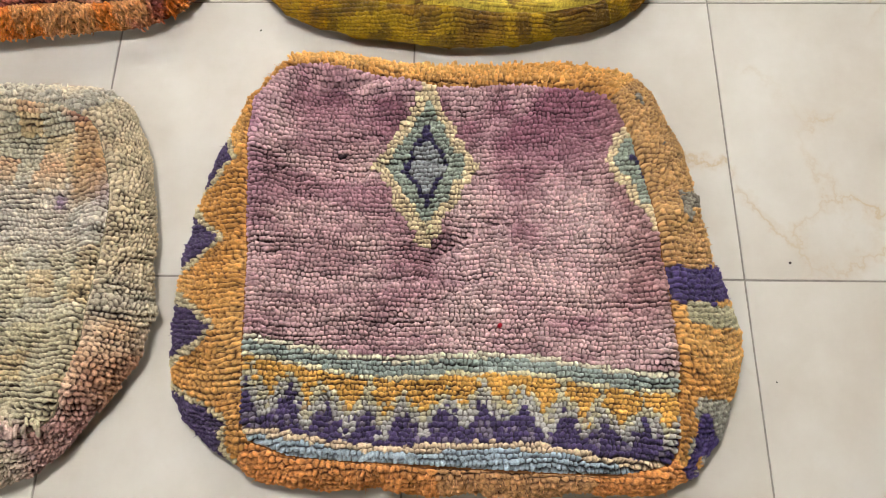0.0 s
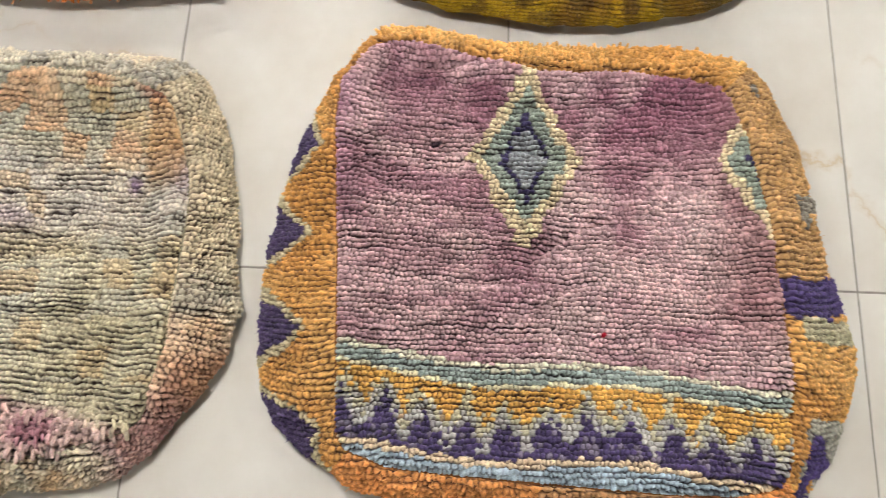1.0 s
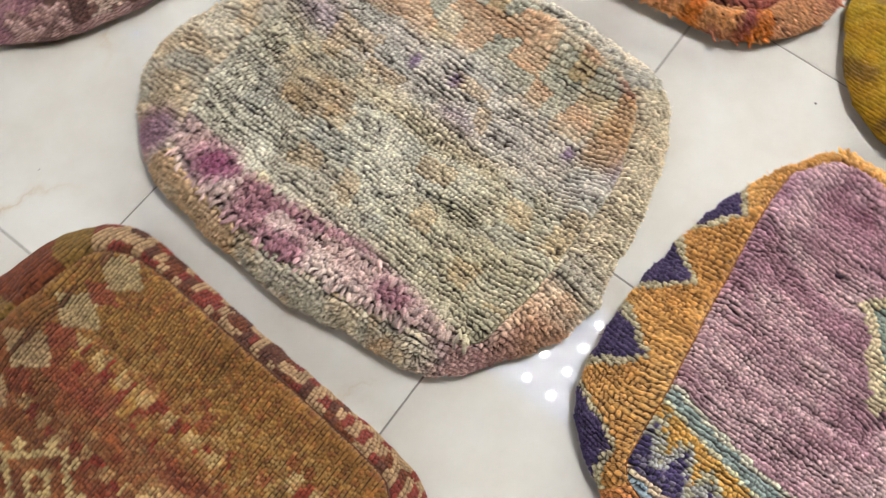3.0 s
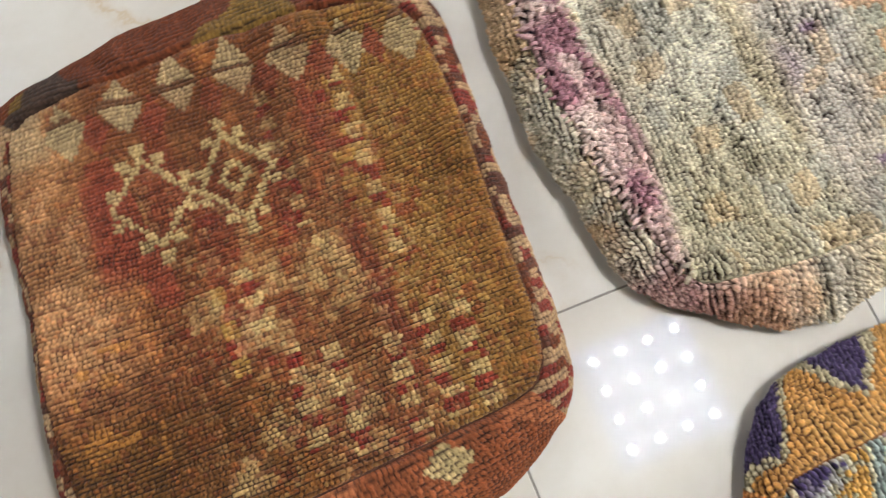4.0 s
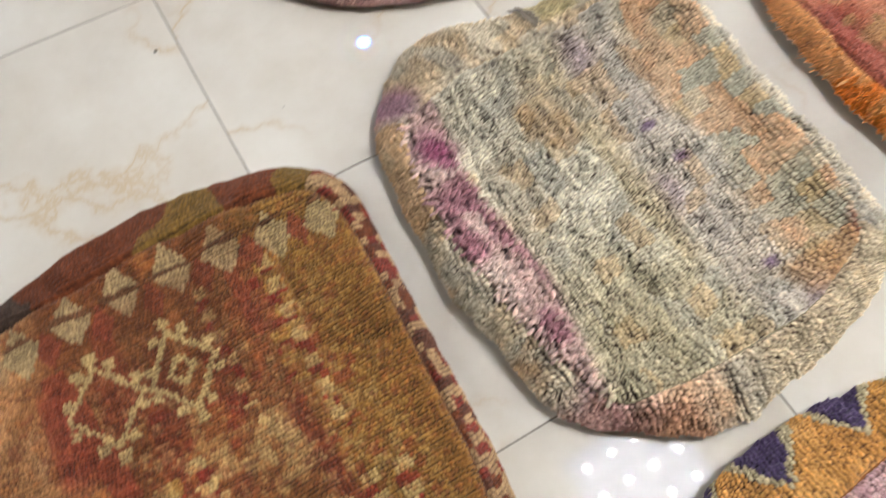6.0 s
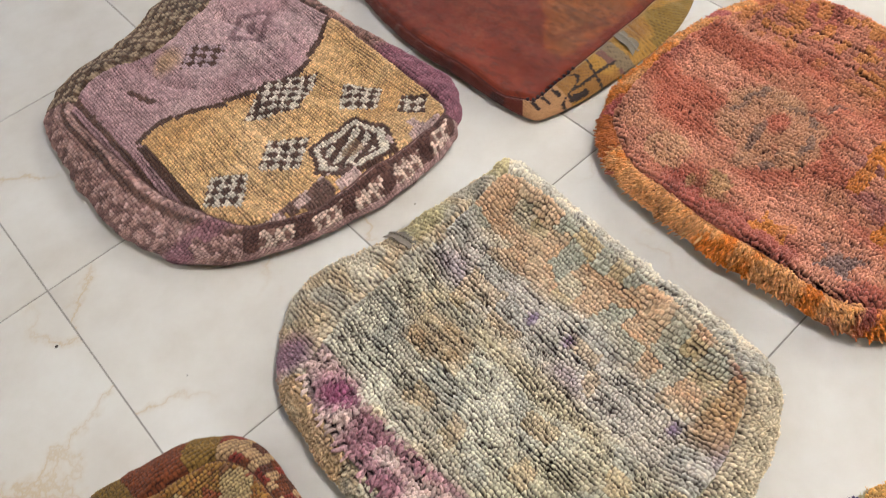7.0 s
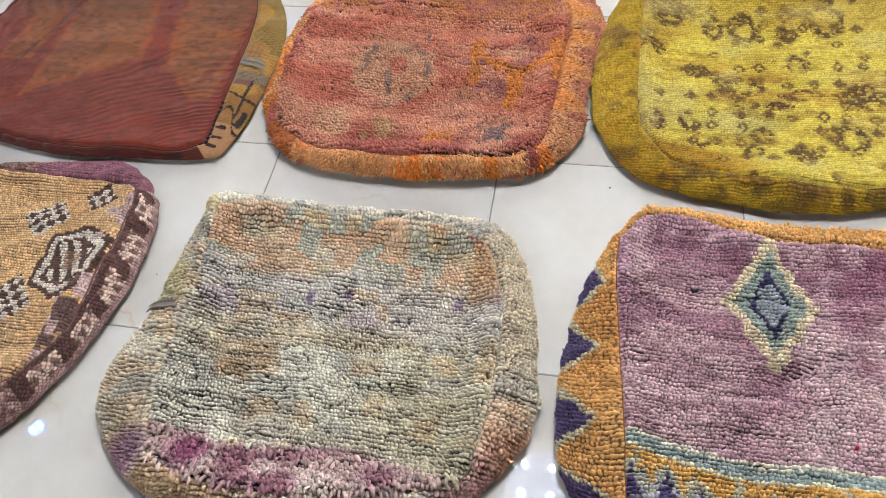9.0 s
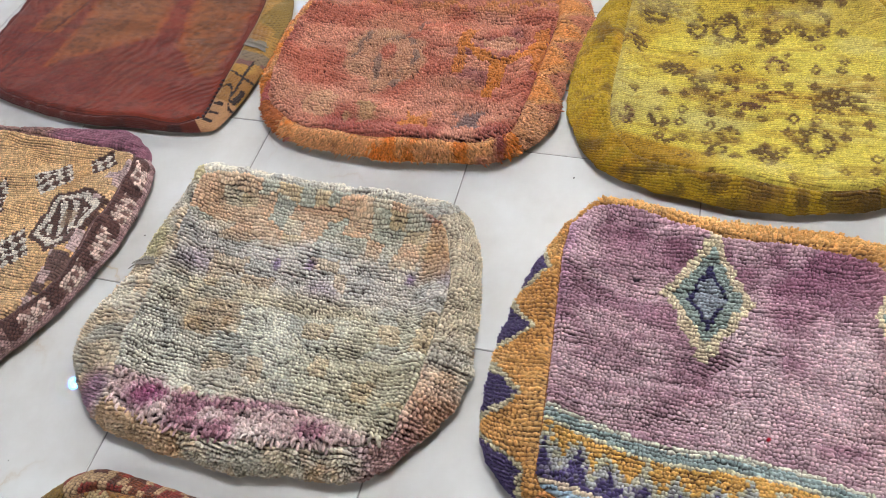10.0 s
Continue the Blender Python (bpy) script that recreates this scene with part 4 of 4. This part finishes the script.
        for k in range(4):
            j = np.nonzero(who == k)[0]
            brk = np.nonzero(np.diff(j) > 1)[0]
            if len(brk):
                j = np.roll(j, -(brk[0] + 1))
            j = np.append(j, (j[-1] + 1) % steps)
            n = len(j)
            gi, gj = np.meshgrid(np.arange(m - 1), np.arange(n - 1), indexing="ij")
            f = np.stack([gi * n + gj, (gi + 1) * n + gj, (gi + 1) * n + gj + 1, gi * n + gj + 1], -1).reshape(-1, 4)
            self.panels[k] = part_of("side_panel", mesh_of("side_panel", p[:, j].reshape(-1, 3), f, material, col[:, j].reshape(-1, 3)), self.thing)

        # underside
        th = np.linspace(-math.pi, math.pi, 240, endpoint=False)
        ro = np.interp(th, self.ang, self.ro)
        r = np.stack([ro, ro - 0.008, ro - 0.028, ro * 0.5, ro * 0.01])
        zz = np.array([self.low - 0.0002, self.low * 0.4, 0.0015, 0.0015, 0.0015])[:, None] * np.ones_like(ro)
        v = np.column_stack([(r * np.cos(th)).ravel() * PU, (r * np.sin(th)).ravel() * PU, zz.ravel() * PU])
        i, j = np.meshgrid(np.arange(4), np.arange(240), indexing="ij")
        k = (j + 1) % 240
        f = np.stack([i * 240 + j, i * 240 + k, (i + 1) * 240 + k, (i + 1) * 240 + j], -1).reshape(-1, 4)
        part_of("underside", mesh_of("underside", v, f, GROUND, np.tile(lin((150, 130, 108)), (len(v), 1))), self.thing)

    def strands(self, name, x, y, s, side, length, width, rise, parent, label="", way=None):
        """Tapered wisps of wool rooted at x, y, bent outwards or along way."""
        rng = self.rng
        n = len(x)
        p, up = self.frame_at(x, y)
        th = self.polar(x, y)[0]
        out = np.column_stack([np.cos(th), np.sin(th), 0 * th]) if way is None else np.tile([math.cos(way), math.sin(way), 0.0], (n, 1))
        out = out + rng.normal(0, 0.3, (n, 3)) * [1, 1, 0.3]
        ln = length * rng.uniform(0.55, 1.25, n)[:, None]
        tip = up * rise * ln + out * ln * (1 - 0.4 * rise)
        tip[:, 2] = np.maximum(tip[:, 2], 0.004 - p[:, 2])
        bow = up * (0.35 * ln) + rng.normal(0, 0.12, (n, 3)) * ln
        e1 = np.cross(tip, [0.3, 0.2, 1.0])
        e1 /= np.maximum(np.linalg.norm(e1, axis=1), 1e-9)[:, None]
        e2 = np.cross(tip, e1)
        e2 /= np.maximum(np.linalg.norm(e2, axis=1), 1e-9)[:, None]
        w = (width * rng.uniform(0.7, 1.3, n))[:, None]
        rings = []
        for q, fat in ((-0.12, 0.9), (0.4, 1.0), (0.78, 0.72)):
            at = p + tip * q + bow * (4 * q * (1 - q)) * (q > 0)
            for i in range(4):
                g = i * math.pi / 2 + 0.4
                rings.append(at + (e1 * math.cos(g) + e2 * math.sin(g)) * w * fat)
        rings.append(p + tip)
        v = np.stack(rings, 1)
        faces = [q for k in (0, 1) for i in range(4) for q in ((4 * k + i, 4 * k + (i + 1) % 4, 4 * k + 4 + (i + 1) % 4), (4 * k + i, 4 * k + 4 + (i + 1) % 4, 4 * k + 4 + i))] + [(8 + i, 8 + (i + 1) % 4, 12) for i in range(4)]
        f = np.array(faces)[None] + (np.arange(n) * 13)[:, None, None]
        col = np.clip(self.dye(x, y, s, side) * (1 + rng.normal(0, 0.09, (n, 1))) + 4, 0, 255)
        part_of(name, mesh_of(name, v.reshape(-1, 3), f.reshape(-1, 3), PILE, np.repeat(lin(col), 13, 0)), parent, label, kind="stuff")

    def fringe(self, count, length, width, where, label="", low=0.3, rise=0.3, name="fringe"):
        """Long pile along the side panels where the mask where(x, y, s, side) is true."""
        rng = self.rng
        t, s = rng.uniform(-math.pi, math.pi, count), rng.uniform(low, 0.99, count)
        a, b = np.interp(t, self.ang, self.rp), np.interp(t, self.ang, self.ro)
        r = a + (b - a) * s
        x, y, side = self.centre[0] + r * np.cos(t), self.centre[1] + r * np.sin(t), self.side_of(t)
        m = np.broadcast_to(where(x, y, s, side), x.shape)
        self.strands(name, x[m], y[m], s[m], side[m], length, width, rise, self.thing, label)

    def shag(self, count, length, width, where, label, rise=0.5, way=None):
        """Long pile on the top panel where the mask where(x, y) is true."""
        rng = self.rng
        R = self.rp.max()
        x, y = self.centre[0] + rng.uniform(-R, R, count), self.centre[1] + rng.uniform(-R, R, count)
        _, r, rp, _ = self.polar(x, y)
        m = (r < rp - 0.002) & where(x, y)
        x, y = x[m], y[m]
        self.strands("shag", x, y, -np.ones(len(x)), np.full(len(x), -1), length, width, rise, self.panels[-1], label, way)

    def seam(self, thick, rgb, label, lift=0.0):
        """A sewn ridge along the edge of the top panel."""
        th = np.linspace(-math.pi, math.pi, 361)[:-1]
        r = np.interp(th, self.ang, self.rp)
        x, y = self.centre[0] + r * np.cos(th), self.centre[1] + r * np.sin(th)
        z = self.height(x, y) + lift
        k = 6
        out = np.column_stack([np.cos(th), np.sin(th), 0 * th])
        base = np.column_stack([(x - self.centre[0]) * PU, (y - self.centre[1]) * PU, z * PU])
        w = thick * PU * (0.8 + 0.4 * vn(th, 0 * th, self.seed + 9, 30))
        v = np.stack([base + out * (w * math.cos(a))[:, None] + np.array([0, 0, 1.0]) * (w * math.sin(a))[:, None] for a in np.arange(k) * 2 * math.pi / k], 1)
        n = len(th)
        i, j = np.meshgrid(np.arange(n), np.arange(k), indexing="ij")
        f = np.stack([i * k + j, ((i + 1) % n) * k + j, ((i + 1) % n) * k + (j + 1) % k, i * k + (j + 1) % k], -1).reshape(-1, 4)
        part_of("seam", mesh_of("seam", v.reshape(-1, 3), f, GROUND, np.tile(lin(rgb), (n * k, 1))), self.thing, label)

    def stitches(self, side, pitch, half, rgb, name, label, low=-9.0, high=9.0):
        """Overcast yarn stitches across the seam of one side."""
        th = np.linspace(-math.pi, math.pi, 4001)[:-1]
        r = np.interp(th, self.ang, self.rp)
        run = np.concatenate([[0], np.cumsum(np.hypot(np.diff(r * np.cos(th)), np.diff(r * np.sin(th))))])
        t = np.interp(np.arange(0, run[-1], pitch), run, th)
        y = self.centre[1] + np.interp(t, self.ang, self.rp) * np.sin(t)
        t = t[(self.side_of(t) == side) & (y > low) & (y < high)]
        r = np.interp(t, self.ang, self.rp) + 0.002
        x, y = self.centre[0] + r * np.cos(t), self.centre[1] + r * np.sin(t)
        p, up = self.frame_at(x, y)
        n = len(t)
        al = np.column_stack([-np.sin(t), np.cos(t), 0 * t])
        ac = np.cross(up, al)
        one = np.ones(n)
        knots(name, p + up * 0.003, al, ac, up, one * pitch * PU * 0.3, one * half * PU * self.rng.uniform(0.8, 1.2, n), one * 0.0035, np.zeros((n, 3)), np.tile(rgb, (n, 1)), self.thing)

    def loose_tuft(self, x, y, length, way, rgb):
        """A longer wisp of wool that hangs out of the edge."""
        p, up = self.frame_at(np.array([x]), np.array([y]))
        one = np.ones(1)
        w = np.array([[math.cos(way), math.sin(way), -0.25]]) * length
        knots("loose_tuft", p, np.array([[1.0, 0, 0]]), np.array([[0, 1.0, 0]]), up, one * 0.0035, one * 0.003, one * 0.008, w, np.array([rgb], float), self.thing)

    def zip_at(self, x, y, length, turn, width=0.016, lift=0.008):
        """The end of a zip fastener sewn across a side panel."""
        p, up = self.frame_at(np.array([x]), np.array([y]))
        n = Vector(up[0])
        ax = Vector((math.cos(turn), math.sin(turn), 0))
        ax = (ax - n * ax.dot(n)).normalized()
        m = Matrix.Translation(Vector(p[0]) + n * lift) @ Matrix((ax, n.cross(ax), n)).transposed().to_4x4()
        bm = bmesh.new()
        bmesh.ops.create_grid(bm, x_segments=12, y_segments=4, size=1, matrix=Matrix.Diagonal((length * PU / 2, width * PU, 1, 1)))
        for v in bm.verts:
            v.co.z = 0.0015 * math.sin(v.co.x * 160) - 5.0 * v.co.x ** 2
        bmesh.ops.solidify(bm, geom=bm.faces[:], thickness=0.0015)
        z = part("zip", bm, TAPE, self.thing, "short grey zip fastener tape")
        z.matrix_local = m
        bm = bmesh.new()
        k = int(length * PU / 0.004)
        for i in range(k):
            u = (i + 0.5) / k * length * PU - length * PU / 2
            box(bm, (0.0022, 0.006, 0.0022), (u, 0.0012 * (-1) ** i, 0.0022 - 5.0 * u ** 2))
        part("zip_teeth", bm, TEETH, z, "row of small zip teeth")


# ---- the setting ----
def build_room():
    floor = tagged(new("floor"), "polished cream floor tiles with thin grey joints", "floor", kind="structure")
    bm = bmesh.new()
    box(bm, (8.5, 7.5, 0.05), (0.25, 0.75, -0.0265))
    part("grout_bed", bm, GROUT, floor, "grey grout between the tiles")
    # Unseen walls, added to close the room and govern its bounced light.
    walls = (("wall_north", (8.7, 0.1, CEIL), (0.25, 4.55, CEIL / 2)), ("wall_south", (8.7, 0.1, CEIL), (0.25, -3.05, CEIL / 2)), ("wall_east", (0.1, 7.5, CEIL), (4.55, 0.75, CEIL / 2)), ("wall_west", (0.1, 7.5, CEIL), (-4.05, 0.75, CEIL / 2)))
    for name, size, at in walls:
        bm = bmesh.new()
        box(bm, size, at)
        tagged(part(name, bm, PLASTER), "unseen grey wall added to close the room", "wall", kind="structure")
    bm = bmesh.new()
    box(bm, (8.7, 7.7, 0.1), (0.25, 0.75, CEIL + 0.05))
    tagged(part("ceiling", bm, PLASTER), "plain pale grey ceiling", "ceiling", kind="structure")
    return floor


def ceiling_light(x, y):
    """A square lamp panel with four rows of four LED spots."""
    lamp = tagged(new("ceiling_light"), "square white ceiling panel with sixteen LED spots", "ceiling light", "ceiling lights")
    lamp.location = (x, y, CEIL)
    bm = bmesh.new()
    box(bm, (0.60, 0.60, 0.03), (0, 0, -0.016), 0.004)
    part("housing", bm, STEEL, lamp)
    bm = bmesh.new()
    bmesh.ops.create_grid(bm, x_segments=1, y_segments=1, size=0.28, matrix=Matrix.Translation((0, 0, -0.036)))
    part("diffuser", bm, PANEL, lamp)
    for i in range(4):
        for j in range(4):
            bm = bmesh.new()
            bmesh.ops.create_cone(bm, cap_ends=True, segments=16, radius1=0.0138, radius2=0.0138, depth=0.01)
            ob = part("led_spot", bm, SPOT, lamp)
            ob.location = ((i - 1.5) * 0.137, (j - 1.5) * 0.137, -0.043)


def downlight(x, y):
    """A small round ceiling spot."""
    lamp = tagged(new("downlight"), "small round white recessed ceiling downlight", "downlight")
    lamp.location = (x, y, CEIL)
    bm = bmesh.new()
    bmesh.ops.create_cone(bm, cap_ends=True, segments=32, radius1=0.06, radius2=0.07, depth=0.02, matrix=Matrix.Translation((0, 0, -0.01)))
    part("trim_ring", bm, STEEL, lamp)
    bm = bmesh.new()
    bmesh.ops.create_cone(bm, cap_ends=True, segments=24, radius1=0.036, radius2=0.036, depth=0.01, matrix=Matrix.Translation((0, 0, -0.024)))
    part("led_spot", bm, BLUE_SPOT, lamp)


floor = build_room()
# Only the (0.24, 0.47) panel is mirrored; the others are unseen, added for light.
for lamp_x in (-2.42, 0.24, 2.9):
    for lamp_y in (-2.81, 0.47, 3.75):
        if (lamp_x, lamp_y) not in ((-2.42, 0.47), (0.24, -2.81), (2.9, -2.81), (2.9, 0.47)):
            ceiling_light(lamp_x, lamp_y)
downlight(-2.6, 0.52)

# ---- the covers ----
lilac = Cover("faded lilac knotted wool pouf cover with gold and indigo zigzag border",
              [(0.198, 0.228), (0.26, 0.299), (0.407, 0.283), (0.591, 0.286), (0.692, 0.257), (0.728, 0.185), (0.755, 0.048), (0.779, -0.085), (0.752, -0.165), (0.70, -0.229), (0.622, -0.244), (0.311, -0.241), (0.218, -0.216), (0.148, -0.154), (0.134, -0.074), (0.138, 0.03), (0.158, 0.141)],
              [(0.199, 0.21), (0.25, 0.271), (0.409, 0.246), (0.565, 0.244), (0.652, 0.226), (0.691, 0.074), (0.703, -0.101), (0.692, -0.214), (0.622, -0.228), (0.23, -0.21), (0.223, -0.086)],
              0.044, 0.026, dye_lilac, 11, 0.011, crease=0.008, crease_at=(5.0, 16.0))
lilac.weave(0.0054, 0.0056, 0.0056, crack=0.7, gapes=10.0, cut=0.55, side=(0.0062, 0.0062, 0.0062))
lilac.fringe(1500, 0.009, 0.0034, lambda x, y, s, side: side == 1, "curly gold wool edge", 0.15, 0.6)
lilac.fringe(2500, 0.007, 0.0004, lambda x, y, s, side: s > 0.2, "loose wool fibres", 0.2, 0.5, "fuzz")
lilac.seam(0.0016, (150, 100, 60), "gold sewn seam")

sage = Cover("sage grey and cream knotted pouf cover with shaggy purple edge",
             [(-0.463, 0.25), (-0.32, 0.25), (-0.15, 0.24), (0.015, 0.236), (0.078, 0.138), (0.1, 0.007), (0.104, -0.09), (0.05, -0.18), (0.0, -0.231), (-0.107, -0.249), (-0.233, -0.26), (-0.401, -0.237), (-0.49, -0.17), (-0.516, -0.09), (-0.495, 0.01), (-0.472, 0.2)],
             [(-0.436, 0.216), (-0.293, 0.218), (0.004, 0.206), (0.05, 0.08), (0.046, -0.092), (0.03, -0.185), (-0.107, -0.222), (-0.275, -0.234), (-0.394, -0.212), (-0.43, -0.072), (-0.42, 0.03), (-0.428, 0.142)],
             0.052, 0.024, dye_sage, 23, 0.012, inset=0.0, crease=0.006, crease_at=(6.0, 12.0))
sage.weave(0.0054, 0.0060, 0.0060, crack=1.4, cut=0.62, gapes=30.0, closed=lambda x, y: 0.75 * step(y, 0.085, 0.12) - 1.2 * (np.hypot((x + 0.19) / 0.1, (y + 0.07) / 0.045) < 1), mottle=0.05, side=(0.0060, 0.0062, 0.0066))
sage.shag(12000, 0.016, 0.0034, lambda x, y: -y - 0.16 - 0.1 * np.maximum(0, x + 0.1) > 0.002, "long purple and pink wool pile", way=-1.2)
sage.fringe(2200, 0.007, 0.0004, lambda x, y, s, side: s > 0.2, "loose wool fibres", 0.2, 0.5, "fuzz")
sage.seam(0.0014, (150, 140, 116), "grey sewn seam")
sage.stitches(1, 0.006, 0.0055, (176, 168, 148), "stitching", "cream overcast stitching")
sage.zip_at(-0.468, 0.028, 0.055, math.pi, 0.014, lift=0.011)

rust = Cover("rust brown knotted pouf cover with a row of cream lozenges",
             [(-0.415, -0.776), (-0.436, -0.705), (-0.457, -0.632), (-0.464, -0.529), (-0.457, -0.453), (-0.435, -0.36), (-0.384, -0.306), (-0.315, -0.298), (-0.205, -0.303), (-0.08, -0.31), (0.053, -0.32), (0.115, -0.37), (0.15, -0.46), (0.17, -0.6), (0.15, -0.75), (0.09, -0.812), (-0.066, -0.808), (-0.192, -0.8), (-0.303, -0.799), (-0.383, -0.79)],
             [(-0.385, -0.77), (-0.402, -0.6), (-0.398, -0.45), (-0.385, -0.35), (-0.34, -0.323), (0.03, -0.342), (0.065, -0.37), (0.075, -0.55), (0.085, -0.76), (0.03, -0.793), (-0.3, -0.784)],
             0.042, 0.036, dye_rust, 37, 0.011, crease=0.007, crease_at=(4.0, 10.0), uneven=0.5)
rust.weave(0.0050, 0.0046, 0.0050, turn=math.pi / 2, crack=0.4, jig=0.45, cut=0.6, grid=(0.0013, 0.0013), mottle=0.07, side=(0.0056, 0.0054, 0.0026))
rust.seam(0.0018, (92, 60, 46), "dark brown sewn seam")

mauve = Cover("mauve and ochre flat knotted pouf cover with brown checkered motifs",
              [(-1.133, -0.23), (-1.185, -0.158), (-1.205, -0.039), (-1.256, 0.087), (-1.204, 0.161), (-1.186, 0.26), (-1.13, 0.29), (-0.942, 0.282), (-0.737, 0.31), (-0.668, 0.312), (-0.613, 0.278), (-0.563, 0.213), (-0.551, 0.131), (-0.557, 0.017), (-0.596, -0.118), (-0.652, -0.204), (-0.72, -0.248), (-0.853, -0.274), (-1.059, -0.26)],
              [(-1.11, -0.213), (-1.122, 0.093), (-1.151, 0.165), (-1.14, 0.239), (-0.917, 0.257), (-0.651, 0.262), (-0.601, 0.243), (-0.594, -0.022), (-0.649, -0.13), (-0.841, -0.19)],
              0.042, 0.032, dye_mauve, 41, 0.016, inset=0.0, crease=0.012, crease_at=(9.0, 7.0))
mauve.weave(0.0052, 0.0050, 0.0038, crack=0.6, jig=0.6, cut=0.6, mottle=0.08, side=(0.006, 0.0058, 0.003))
mauve.seam(0.0018, (110, 80, 74), "brown sewn seam")

red = Cover("worn red brown flat woven pouf cover with olive stains",
            [(-1.142, 0.489), (-1.09, 0.41), (-1.029, 0.367), (-0.83, 0.327), (-0.66, 0.33), (-0.525, 0.340), (-0.490, 0.376), (-0.47, 0.508), (-0.474, 0.687), (-0.53, 0.82), (-0.62, 0.93), (-0.85, 0.96), (-1.08, 0.92), (-1.16, 0.7)],
            [(-1.035, 0.38), (-0.83, 0.336), (-0.53, 0.345), (-0.533, 0.5), (-0.54, 0.6), (-0.548, 0.72), (-0.6, 0.89), (-0.85, 0.935), (-1.06, 0.9), (-1.14, 0.7), (-1.125, 0.49)],
            0.034, 0.03, dye_red, 53, 0.005, cut=1, low=0.012, uneven=0.3)
red.weave(0.0075, 0.0036, 0.0004, gap_shade=0.4, crack=0.3, jig=0.3, cut=0.1, mottle=0.02, grid=(0.0022, 0.0012), side=(0.006, 0.004, 0.0009), material=FLAT)
red.seam(0.0014, (78, 36, 30), "dark sewn seam")
red.stitches(0, 0.011, 0.005, (46, 30, 30), "stitching", "black yarn stitching", high=0.47)
red.zip_at(-0.508, 0.583, 0.05, 0.0, 0.014, lift=0.0035)

coral = Cover("shaggy coral pink pouf cover with orange fringe and faded motifs",
              [(-0.402, 0.374), (-0.323, 0.332), (-0.161, 0.32), (0.02, 0.336), (0.1, 0.374), (0.147, 0.462), (0.15, 0.586), (0.173, 0.746), (0.093, 0.888), (-0.11, 0.904), (-0.279, 0.902), (-0.425, 0.843), (-0.466, 0.691), (-0.468, 0.572), (-0.464, 0.479)],
              [(-0.41, 0.42), (-0.335, 0.37), (-0.17, 0.35), (0.005, 0.363), (0.075, 0.395), (0.09, 0.57), (0.098, 0.75), (0.05, 0.86), (-0.11, 0.885), (-0.3, 0.88), (-0.4, 0.8), (-0.43, 0.66), (-0.425, 0.5)],
              0.046, 0.028, dye_coral, 61, 0.013, inset=0.010, crease=0.006, crease_at=(5.0, 26.0))
coral.weave(0.0052, 0.0062, 0.0074, crack=1.7, cut=0.45, gapes=7.0, mottle=0.035, side=(0.0056, 0.0056, 0.0046))
coral.fringe(11000, 0.011, 0.0019, lambda x, y, s, side: side == 3, "long orange and cream wool fringe", 0.1, 0.15)
coral.fringe(3000, 0.007, 0.0019, lambda x, y, s, side: side != 3, "orange and pink wool fringe", 0.1, 0.4)
coral.fringe(3000, 0.007, 0.0004, lambda x, y, s, side: s > 0.2, "loose wool fibres", 0.2, 0.5, "fuzz")
coral.loose_tuft(-0.168, 0.342, 0.035, -1.5, (226, 170, 110))
coral.loose_tuft(-0.19, 0.338, 0.02, -1.8, (230, 180, 124))

yellow = Cover("mustard yellow low pile pouf cover with faded olive motifs",
               [(0.208, 0.86), (0.156, 0.696), (0.149, 0.548), (0.166, 0.457), (0.218, 0.38), (0.3, 0.338), (0.451, 0.315), (0.601, 0.333), (0.702, 0.388), (0.765, 0.5), (0.775, 0.65), (0.735, 0.8), (0.66, 0.865), (0.587, 0.858), (0.503, 0.838), (0.385, 0.846), (0.334, 0.873), (0.26, 0.9)],
               [(0.232, 0.83), (0.225, 0.471), (0.285, 0.382), (0.45, 0.35), (0.526, 0.347), (0.652, 0.362), (0.715, 0.46), (0.72, 0.7), (0.66, 0.84), (0.587, 0.845), (0.503, 0.824), (0.385, 0.832), (0.29, 0.87)],
               0.05, 0.034, dye_yellow, 71, 0.008, inset=0.0, crease=0.005, crease_at=(3.0, 12.0))
yellow.weave(0.0048, 0.0048, 0.0018, crack=0.2, jig=0.5, cut=0.4, mottle=0.05, gap_shade=0.55, grid=(0.0016, 0.0014), side=(0.0060, 0.0058, 0.0048))


# ---- small things on the floor ----
def crumb(x, y, size):
    bm = bmesh.new()
    bmesh.ops.create_icosphere(bm, subdivisions=1, radius=size)
    for v in bm.verts:
        v.co *= 0.7 + 0.6 * random.random()
        v.co.z *= 0.6
    ob = part("crumb", bm, CRUMB)
    ob.location = (x * PU, y * PU, size * 0.45)
    tagged(ob, "tiny dark crumb lying on the tiles", "crumb", "crumbs on the floor")


for x, y, size in ((0.856, 0.022, 0.0022), (0.82, -0.121, 0.0012), (0.19, 0.352, 0.0022), (-0.701, -0.432, 0.0035), (-0.526, 0.1, 0.0015), (-0.528, -0.318, 0.0012)):
    crumb(x, y, size)


# ---- floor tiles ----
def lay_tiles(floor):
    bm = bmesh.new()
    box(bm, (0.4972, 0.4972, 0.01), (0, 0, -0.005), 0.0009)
    me = bpy.data.meshes.new("tile")
    bm.to_mesh(me)
    bm.free()
    me.materials.append(TILE)
    for i in range(-8, 9):
        for j in range(-6, 9):
            ob = new("tile", me)
            ob.parent = floor
            ob.location = ((i + 0.5) * 0.5, (j + 0.5) * 0.5, 0)
            ob.rotation_euler = (random.gauss(0, 0.0006), random.gauss(0, 0.0006), random.randrange(4) * math.pi / 2)


lay_tiles(floor)
